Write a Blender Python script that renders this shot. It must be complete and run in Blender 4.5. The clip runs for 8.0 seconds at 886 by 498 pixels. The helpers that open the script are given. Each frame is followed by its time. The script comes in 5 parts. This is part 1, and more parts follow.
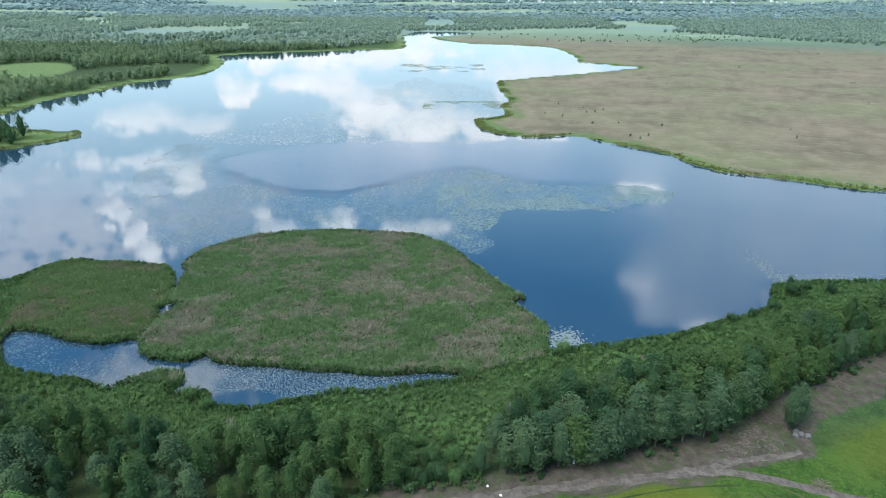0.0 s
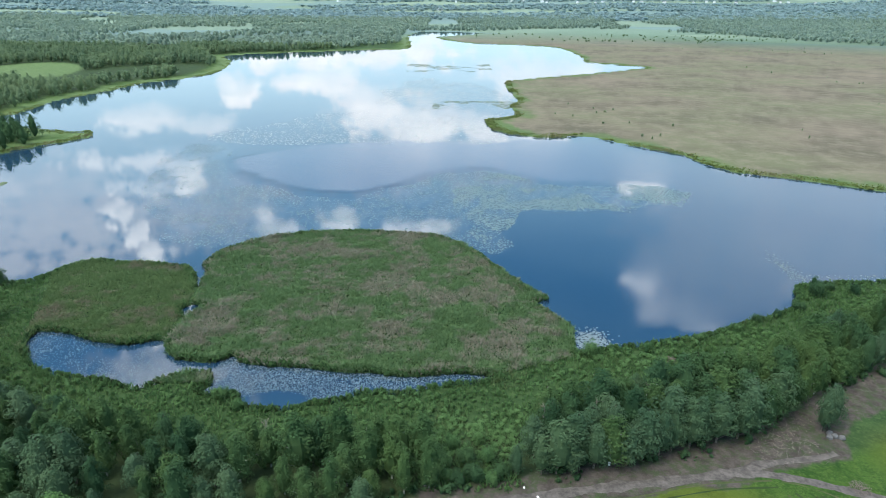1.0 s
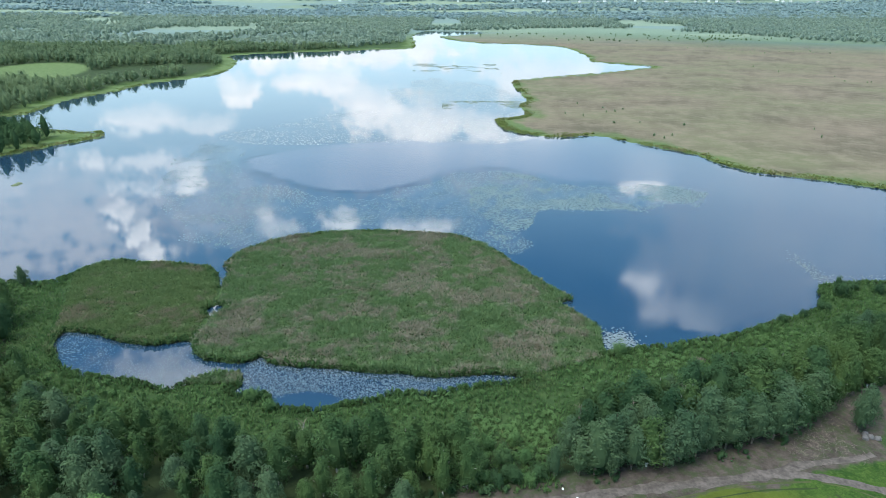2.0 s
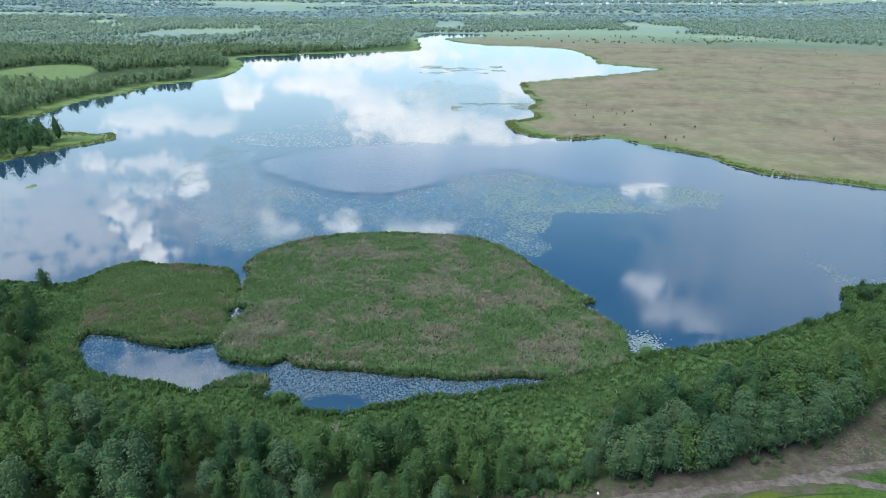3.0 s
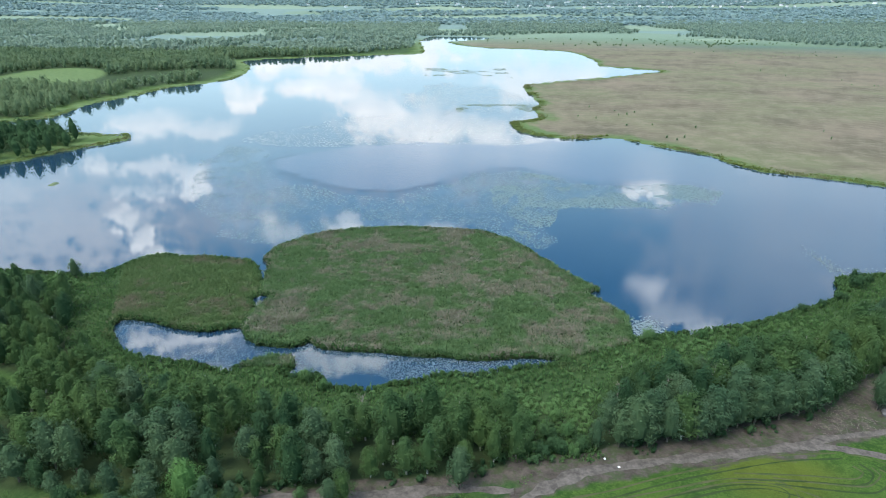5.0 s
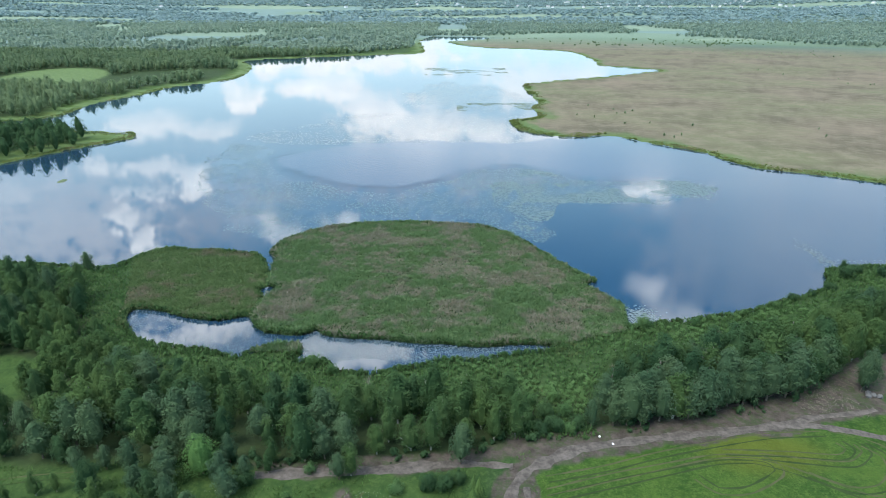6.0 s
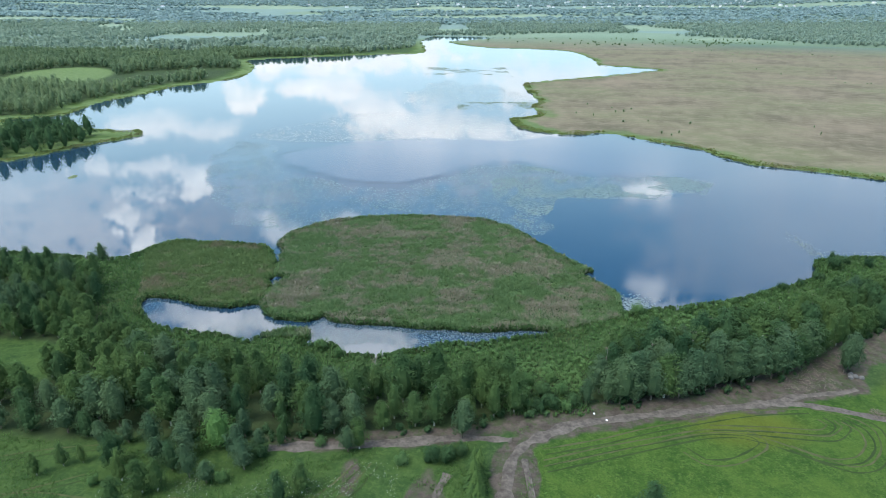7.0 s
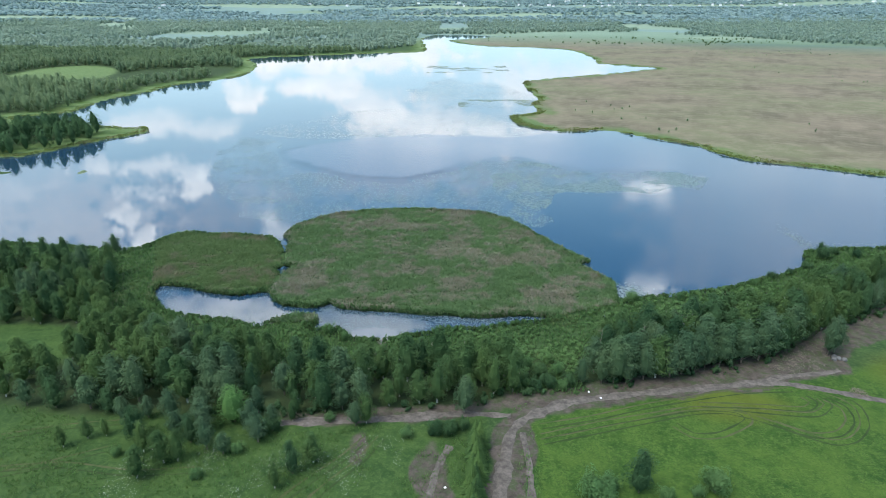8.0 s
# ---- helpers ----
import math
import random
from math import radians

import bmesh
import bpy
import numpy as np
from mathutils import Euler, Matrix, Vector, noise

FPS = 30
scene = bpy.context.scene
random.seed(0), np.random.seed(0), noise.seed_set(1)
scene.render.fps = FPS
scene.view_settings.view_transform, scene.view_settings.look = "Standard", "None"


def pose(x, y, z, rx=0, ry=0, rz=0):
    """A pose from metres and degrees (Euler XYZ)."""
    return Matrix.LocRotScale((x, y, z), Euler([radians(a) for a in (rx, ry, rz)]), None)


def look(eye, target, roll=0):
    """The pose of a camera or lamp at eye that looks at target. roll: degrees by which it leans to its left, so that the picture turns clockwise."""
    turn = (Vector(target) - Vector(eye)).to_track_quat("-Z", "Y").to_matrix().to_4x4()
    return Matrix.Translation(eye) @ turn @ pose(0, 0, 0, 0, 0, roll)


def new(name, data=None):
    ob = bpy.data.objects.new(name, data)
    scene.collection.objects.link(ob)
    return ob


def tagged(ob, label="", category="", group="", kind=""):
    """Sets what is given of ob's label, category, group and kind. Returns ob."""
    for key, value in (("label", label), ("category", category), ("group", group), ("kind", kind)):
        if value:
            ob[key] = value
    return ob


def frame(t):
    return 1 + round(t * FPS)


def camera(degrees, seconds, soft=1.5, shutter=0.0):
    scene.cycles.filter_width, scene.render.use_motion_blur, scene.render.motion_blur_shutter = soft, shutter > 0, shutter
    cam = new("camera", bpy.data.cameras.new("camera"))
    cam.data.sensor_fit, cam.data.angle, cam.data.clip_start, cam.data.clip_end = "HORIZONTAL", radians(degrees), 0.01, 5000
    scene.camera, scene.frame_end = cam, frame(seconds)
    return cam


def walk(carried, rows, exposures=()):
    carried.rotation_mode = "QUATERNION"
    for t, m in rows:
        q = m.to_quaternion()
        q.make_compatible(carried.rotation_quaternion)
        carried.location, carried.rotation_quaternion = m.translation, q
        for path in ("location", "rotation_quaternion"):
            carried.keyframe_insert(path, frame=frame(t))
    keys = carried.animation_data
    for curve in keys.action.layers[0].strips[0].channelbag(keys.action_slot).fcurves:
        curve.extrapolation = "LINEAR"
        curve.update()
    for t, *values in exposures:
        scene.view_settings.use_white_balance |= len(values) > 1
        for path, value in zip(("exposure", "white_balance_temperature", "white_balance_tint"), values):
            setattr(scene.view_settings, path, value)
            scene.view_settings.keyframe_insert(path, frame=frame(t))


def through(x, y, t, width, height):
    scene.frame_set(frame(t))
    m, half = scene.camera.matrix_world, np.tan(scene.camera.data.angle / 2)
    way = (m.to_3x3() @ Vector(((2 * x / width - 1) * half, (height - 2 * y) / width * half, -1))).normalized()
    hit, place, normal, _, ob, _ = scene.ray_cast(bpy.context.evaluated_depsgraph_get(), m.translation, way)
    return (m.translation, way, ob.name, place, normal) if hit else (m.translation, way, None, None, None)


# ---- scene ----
cam = camera(72.0, 8.0, 0.95)
PATH = [
    (0, (-3.895, -1.676, 87.886), (-3.891, 0.168, 87.112), 0.3),
    (0.5, (-7.11, -1.537, 87.895), (-7.109, 0.307, 87.12), 0.2),
    (1, (-10.675, -1.352, 87.906), (-10.675, 0.492, 87.132), 0.3),
    (1.5, (-14.186, -1.158, 87.952), (-14.187, 0.686, 87.176), 0.3),
    (2, (-17.801, -0.988, 87.947), (-17.804, 0.855, 87.172), 0.2),
    (3.3, (-25.36, -0.46, 87.976), (-25.369, 1.386, 87.207), 0.2),
    (3.5, (-26.01, -0.439, 87.976), (-26.019, 1.407, 87.207), 0.2),
    (3.7, (-26.6, -0.6, 87.99), (-26.61, 1.246, 87.222), 0.2),
    (3.9, (-27.05, -4.7, 88.1), (-27.064, -2.851, 87.339), 0.1),
    (4, (-27.144, -5.137, 88.115), (-27.158, -3.288, 87.354), 0.1),
    (4.5, (-27.301, -7.714, 88.108), (-27.315, -5.864, 87.347), 0.1),
    (6, (-27.865, -17.843, 87.994), (-27.879, -15.993, 87.234), 0.0),
    (6.5, (-28.102, -21.842, 88.193), (-28.117, -19.992, 87.432), 0.0),
    (7, (-28.303, -25.818, 88.068), (-28.319, -23.968, 87.308), 0.0),
    (7.5, (-28.528, -29.791, 88.125), (-28.545, -27.942, 87.364), -0.0),
    (8, (-28.758, -33.783, 88.126), (-28.775, -31.934, 87.363), -0.0),
]
EXPOSURE = 1.65
walk(cam, [(t, look(eye, target, roll)) for t, eye, target, roll in PATH], [(0.0, EXPOSURE), (8.0, EXPOSURE)])

# ---- sky and sun ----
SUN_ELEVATION, SUN_AZIMUTH = 58.0, -125.0   # degrees; azimuth from +y towards +x
world = bpy.data.worlds.new("sky")
scene.world = world
world.use_nodes = True
wn, wl = world.node_tree.nodes, world.node_tree.links
wn.clear()


def wmath(op, a, b=None, clamp=False):
    n = wn.new("ShaderNodeMath")
    n.operation, n.use_clamp = op, clamp
    for i, v in enumerate((a, b)):
        if v is None:
            continue
        if isinstance(v, (int, float)):
            n.inputs[i].default_value = v
        else:
            wl.new(v, n.inputs[i])
    return n.outputs[0]


def wmix(fac, a, b):
    n = wn.new("ShaderNodeMix")
    n.data_type = "RGBA"
    for sock, v in ((n.inputs[0], fac), (n.inputs[6], a), (n.inputs[7], b)):
        if isinstance(v, tuple):
            sock.default_value = (*v, 1)
        else:
            wl.new(v, sock)
    return n.outputs[2]


sky = wn.new("ShaderNodeTexSky")
sky.sky_type, sky.sun_disc = "NISHITA", False
sky.sun_elevation, sky.sun_rotation = radians(SUN_ELEVATION), radians(SUN_AZIMUTH)
sky.altitude, sky.dust_density, sky.ozone_density = 150, 0.6, 2.0
coord = wn.new("ShaderNodeTexCoord").outputs["Generated"]
split = wn.new("ShaderNodeSeparateXYZ")
wl.new(coord, split.inputs[0])
azimuth = wmath("MULTIPLY", wmath("ARCTAN2", split.outputs[0], split.outputs[1]), 57.3)
height = wmath("MULTIPLY", wmath("ARCSINE", split.outputs[2]), 57.3)


def wnoise(scale, detail, seed, rough=0.55):
    join = wn.new("ShaderNodeCombineXYZ")
    wl.new(azimuth, join.inputs[0])
    wl.new(wmath("MULTIPLY", height, 1.5), join.inputs[1])
    join.inputs[2].default_value = seed
    n = wn.new("ShaderNodeTexNoise")
    n.inputs["Scale"].default_value, n.inputs["Detail"].default_value, n.inputs["Roughness"].default_value = scale, detail, rough
    wl.new(join.outputs[0], n.inputs["Vector"])
    return wmath("SUBTRACT", n.outputs[0], 0.5)


warp_a = wmath("ADD", azimuth, wmath("MULTIPLY", wnoise(0.22, 8, 3.0, 0.66), 8.0))
warp_h = wmath("ADD", height, wmath("MULTIPLY", wnoise(0.26, 8, 11.0, 0.66), 4.6))
ragged = wmath("MULTIPLY", wnoise(0.5, 8, 23.0, 0.72), 4.6)


def cloud_mask(clouds, soft):
    """Clouds of (azimuth, height, half width, half height, density), in degrees."""
    total = None
    for a, h, ra, rh, density in clouds:
        da = wmath("DIVIDE", wmath("SUBTRACT", warp_a, a), ra)
        dh = wmath("DIVIDE", wmath("SUBTRACT", warp_h, h), rh)
        d = wmath("ADD", wmath("MULTIPLY", da, da), wmath("MULTIPLY", dh, dh))
        m = wmath("MULTIPLY", wmath("ADD", wmath("SUBTRACT", 1.0, d), ragged), soft, True)
        fade = wmath("ADD", 0.25, wmath("MULTIPLY", wmath("ADD", dh, 1.0), 0.62), True)
        m = wmath("MULTIPLY", m, wmath("MULTIPLY", fade, density))
        total = m if total is None else wmath("MAXIMUM", total, m)
    return total


WHITE_CLOUDS = [(-11.0, 7.2, 4.0, 1.7, 0.9), (-6.5, 9.4, 4.6, 2.6, 1.0), (-2.6, 11.2, 5.6, 2.6, 1.0), (3.4, 11.6, 3.6, 2.2, 0.9), (8.0, 11.4, 4.0, 1.9, 0.8), (-18.2, 7.9, 2.2, 1.6, 1.0), (-13.6, 7.5, 2.0, 1.3, 1.0),
                (-9, 4.6, 13, 1.8, 0.9), (8.5, 7.0, 5.0, 2.6, 0.7), (-25.8, 9.8, 5.0, 1.2, 0.7), (-31.4, 12.7, 2.4, 1.2, 0.7), (-27.0, 13.2, 3.0, 1.1, 0.65), (-23.8, 14.6, 1.8, 2.0, 0.8), (-27.5, 15.4, 2.6, 0.9, 0.6), (-21, 10.4, 3.0, 1.2, 0.6),
                (-30.2, 17.2, 1.5, 1.1, 0.9), (-28.6, 18.9, 1.7, 1.2, 1.0), (-26.9, 20.8, 2.0, 1.7, 1.0), (-17.4, 18.5, 0.9, 1.7, 0.6), (-16.2, 20.0, 2.4, 1.3, 0.6), (-10.2, 19.8, 2.4, 1.3, 0.8), (-2.4, 20.8, 4.0, 0.9, 0.75),
                (18.9, 16.0, 2.8, 1.1, 0.95), (26.5, 14.2, 3.6, 0.8, 0.3), (20.4, 24.6, 3.2, 1.2, 0.8), (23.4, 26.6, 3.8, 1.3, 0.6), (30, 31, 6, 3, 0.6), (33, 11.6, 7, 1.2, 0.5),
                (-21.0, 26.8, 11.0, 2.8, 1.0), (-10.0, 30.2, 8.0, 3.6, 1.0), (-37, 18.0, 6.5, 1.0, 0.3), (-39, 14, 6, 1.8, 0.35), (-35, 16, 10, 6, 0.3), (-30, 31.5, 8, 2.6, 0.6)]
GREY_CLOUDS = [(-23, 17.4, 9.0, 5.0, 1.0), (31, 17, 13, 12, 1.0), (38, 12, 12, 8, 0.8), (17, 14.5, 9, 3.0, 0.8), (-39, 18, 15, 8, 1.0), (-3, 15.0, 13, 3.0, 0.9), (-26, 29, 9, 3, 0.8), (-31, 32.5, 12, 5, 1.0)]
over = wn.new("ShaderNodeTexNoise")
over.inputs["Scale"].default_value, over.inputs["Detail"].default_value = 2.6, 7
wl.new(coord, over.inputs["Vector"])
overhead = wmath("MULTIPLY", wmath("SUBTRACT", over.outputs[0], 0.40), 7.0, True)
overhead = wmath("MULTIPLY", overhead, wmath("MULTIPLY", wmath("SUBTRACT", height, 38.0), 0.1, True))
haze = wmath("MULTIPLY", wmath("SUBTRACT", 25.0, height), 0.075, True)
shade = wmix(wmath("MULTIPLY", wmath("ADD", wnoise(0.5, 5, 41.0), 0.5), 1.0, True), (0.74, 0.80, 0.86), (1.28, 1.27, 1.22))
low = wn.new("ShaderNodeVectorMath")
low.operation = "SCALE"
wl.new(shade, low.inputs[0])
wl.new(wmath("ADD", 0.32, wmath("MULTIPLY", height, 0.032), True), low.inputs[3])
shade = low.outputs[0]
blue = wn.new("ShaderNodeMix")
blue.data_type, blue.blend_type = "RGBA", "MULTIPLY"
blue.inputs[0].default_value = 1.0
wl.new(sky.outputs[0], blue.inputs[6])
blue.inputs[7].default_value = (0.030, 0.068, 0.078, 1)
colour = wmix(wmath("MULTIPLY", haze, 0.92), blue.outputs[2], (0.232, 0.362, 0.455))
lowest = wmath("MULTIPLY", wmath("SUBTRACT", 16.0, height), 0.11, True)
colour = wmix(wmath("MULTIPLY", lowest, 0.75), colour, (0.36, 0.485, 0.545))
colour = wmix(cloud_mask(GREY_CLOUDS, 1.0), colour, (0.290, 0.352, 0.432))
colour = wmix(cloud_mask(WHITE_CLOUDS, 1.6), colour, shade)
colour = wmix(wmath("MULTIPLY", overhead, 0.8), colour, (1.15, 1.26, 1.50))
back = wn.new("ShaderNodeBackground")
back.inputs[1].default_value = 1.0
wl.new(colour, back.inputs[0])
wl.new(back.outputs[0], wn.new("ShaderNodeOutputWorld").inputs[0])

sun = bpy.data.lights.new("sun", "SUN")
sun.energy, sun.angle, sun.color = 1.45, radians(26), (1.0, 0.97, 0.92)
az, el = radians(SUN_AZIMUTH), radians(SUN_ELEVATION)
new("sun", sun).matrix_world = look((math.sin(az) * math.cos(el) * 400, math.cos(az) * math.cos(el) * 400, math.sin(el) * 400), (0, 0, 0))


# ---- materials ----
class Shade:
    """A node material with short ways to its usual nodes."""

    def __init__(self, name, roughness=0.8, specular=0.3):
        self.mat = bpy.data.materials.new(name)
        self.mat.use_nodes = True
        self.nodes, self.links = self.mat.node_tree.nodes, self.mat.node_tree.links
        self.bsdf = self.nodes["Principled BSDF"]
        self.bsdf.inputs["Roughness"].default_value = roughness
        self.bsdf.inputs["Specular IOR Level"].default_value = specular
        geo = self.nodes.new("ShaderNodeNewGeometry")
        self.place, self.island = geo.outputs["Position"], geo.outputs["Random Per Island"]

    def put(self, sock, v):
        if isinstance(v, tuple):
            sock.default_value = (*v, 1)
        elif isinstance(v, (int, float)):
            sock.default_value = v
        else:
            self.links.new(v, sock)

    def noise(self, size, detail=4, rough=0.6, stretch=None):
        n = self.nodes.new("ShaderNodeTexNoise")
        n.inputs["Scale"].default_value, n.inputs["Detail"].default_value, n.inputs["Roughness"].default_value = 1 / size, detail, rough
        src = self.place
        if stretch:
            m = self.nodes.new("ShaderNodeMapping")
            m.inputs["Scale"].default_value = stretch
            self.links.new(src, m.inputs[0])
            src = m.outputs[0]
        self.links.new(src, n.inputs["Vector"])
        return n.outputs[0]

    def ramp(self, v, lo, hi):
        n = self.nodes.new("ShaderNodeMapRange")
        n.inputs[1].default_value, n.inputs[2].default_value = lo, hi
        self.put(n.inputs[0], v)
        return n.outputs[0]

    def math(self, op, a, b):
        n = self.nodes.new("ShaderNodeMath")
        n.operation = op
        self.put(n.inputs[0], a)
        self.put(n.inputs[1], b)
        return n.outputs[0]

    def mix(self, fac, a, b):
        n = self.nodes.new("ShaderNodeMix")
        n.data_type = "RGBA"
        self.put(n.inputs[0], fac)
        self.put(n.inputs[6], a)
        self.put(n.inputs[7], b)
        return n.outputs[2]

    def attribute(self, name):
        n = self.nodes.new("ShaderNodeAttribute")
        n.attribute_name = name
        s = self.nodes.new("ShaderNodeSeparateColor")
        self.links.new(n.outputs["Color"], s.inputs[0])
        return s.outputs

    def bump(self, v, distance, strength=1.0):
        n = self.nodes.new("ShaderNodeBump")
        n.inputs["Distance"].default_value, n.inputs["Strength"].default_value = distance, strength
        self.put(n.inputs["Height"], v)
        self.links.new(n.outputs[0], self.bsdf.inputs["Normal"])
        return n.outputs[0]

    def paint(self, v):
        self.put(self.bsdf.inputs["Base Color"], v)
        return self.mat


def leaves(name, dark, mid, pale, through=0.34):
    s = Shade(name, 0.85, 0.06)
    tree = s.nodes.new("ShaderNodeObjectInfo").outputs["Random"]
    c = s.mix(s.ramp(s.island, 0.1, 0.9), dark, mid)
    c = s.mix(s.math("MULTIPLY", s.ramp(s.noise(7.0, 2), 0.42, 0.66), 0.7), c, pale)
    warm = (pale[0] * 1.06, pale[1] * 1.04, pale[2] * 0.84)
    c = s.mix(s.math("MULTIPLY", s.ramp(tree, 0.35, 1.0), 0.45), c, warm)
    c = s.mix(s.math("MULTIPLY", s.ramp(s.noise(55.0, 2), 0.42, 0.62), 0.35), c, warm)
    trans = s.nodes.new("ShaderNodeBsdfTranslucent")
    s.put(trans.inputs[0], s.mix(0.5, c, pale))
    blend = s.nodes.new("ShaderNodeMixShader")
    blend.inputs[0].default_value = through
    s.paint(c)
    s.links.new(s.bsdf.outputs[0], blend.inputs[1])
    s.links.new(trans.outputs[0], blend.inputs[2])
    s.links.new(blend.outputs[0], s.nodes["Material Output"].inputs[0])
    return s.mat


M_BIRCH = leaves("birch_leaves", (0.027, 0.062, 0.025), (0.047, 0.095, 0.036), (0.078, 0.130, 0.047))
M_ALDER = leaves("alder_leaves", (0.020, 0.052, 0.025), (0.035, 0.079, 0.035), (0.056, 0.104, 0.046))
M_ASPEN = leaves("aspen_leaves", (0.031, 0.067, 0.036), (0.052, 0.100, 0.051), (0.082, 0.132, 0.071))
M_MAPLE = leaves("fresh_leaves", (0.042, 0.112, 0.038), (0.072, 0.168, 0.054), (0.104, 0.200, 0.066))
M_WILLOW = leaves("willow_leaves", (0.042, 0.094, 0.036), (0.066, 0.136, 0.050), (0.094, 0.164, 0.066))
M_SPRUCE = leaves("spruce_needles", (0.020, 0.048, 0.020), (0.034, 0.072, 0.024), (0.060, 0.102, 0.030), 0.12)
# leaf colours paled and blued with distance: haze painted into the base colour
M_FARWOOD = leaves("hazed_far_leaves", (0.060, 0.106, 0.056), (0.102, 0.158, 0.082), (0.172, 0.230, 0.126))
M_DISTANT = leaves("hazed_distant_leaves", (0.120, 0.182, 0.150), (0.170, 0.240, 0.190), (0.225, 0.295, 0.225))
M_HORIZON = leaves("hazed_horizon_leaves", (0.150, 0.235, 0.245), (0.190, 0.280, 0.285), (0.235, 0.325, 0.315))


def bark_material(name, light, dark):
    s = Shade(name, 0.85, 0.2)
    n = s.noise(0.25, 4, 0.7, (1, 1, 0.5))
    s.bump(n, 0.02)
    return s.paint(s.mix(s.ramp(n, 0.45, 0.62), light, dark))


M_WHITEBARK = bark_material("birch_bark", (0.55, 0.53, 0.48), (0.09, 0.08, 0.07))
M_GREYBARK = bark_material("weathered_birch_bark", (0.34, 0.33, 0.30), (0.10, 0.09, 0.08))
M_BARK = bark_material("brown_bark", (0.16, 0.13, 0.10), (0.06, 0.05, 0.04))
M_DEADWOOD = bark_material("dead_wood", (0.17, 0.145, 0.12), (0.08, 0.065, 0.05))


def reed_material(name, green, pale, straw, patch, share):
    s = Shade(name, 0.85, 0.06)
    c = s.mix(s.ramp(s.island, 0, 1), green, pale)
    field = s.math("ADD", s.noise(patch, 4, 0.62), s.math("MULTIPLY", s.noise(patch / 6, 3), 0.45))
    dry = s.ramp(field, 0.86 - share, 1.0 - share)
    dry = s.math("MULTIPLY", dry, s.ramp(s.island, -0.6, 0.9))
    c = s.mix(dry, c, straw)
    s.paint(c)
    trans = s.nodes.new("ShaderNodeBsdfTranslucent")
    s.put(trans.inputs[0], c)
    blend = s.nodes.new("ShaderNodeMixShader")
    blend.inputs[0].default_value = 0.4
    s.links.new(s.bsdf.outputs[0], blend.inputs[1])
    s.links.new(trans.outputs[0], blend.inputs[2])
    s.links.new(blend.outputs[0], s.nodes["Material Output"].inputs[0])
    return s.mat


M_REED = reed_material("sedge", (0.096, 0.168, 0.070), (0.155, 0.235, 0.100), (0.275, 0.238, 0.185), 18.0, 0.185)
M_OLIVE = reed_material("olive_sedge", (0.096, 0.155, 0.058), (0.150, 0.212, 0.086), (0.220, 0.185, 0.130), 24.0, 0.13)
M_LUSH = reed_material("lush_reed", (0.056, 0.116, 0.040), (0.094, 0.166, 0.058), (0.13, 0.16, 0.07), 16.0, 0.07)
M_FRINGE = reed_material("marsh_fringe", (0.110, 0.150, 0.045), (0.162, 0.202, 0.060), (0.200, 0.185, 0.095), 25.0, 0.14)
M_BANK = reed_material("bank_sedge", (0.034, 0.074, 0.026), (0.060, 0.112, 0.038), (0.09, 0.11, 0.05), 12.0, 0.05)
M_MEADOW = reed_material("meadow_grass", (0.066, 0.130, 0.036), (0.095, 0.165, 0.050), (0.12, 0.14, 0.055), 14.0, 0.03)


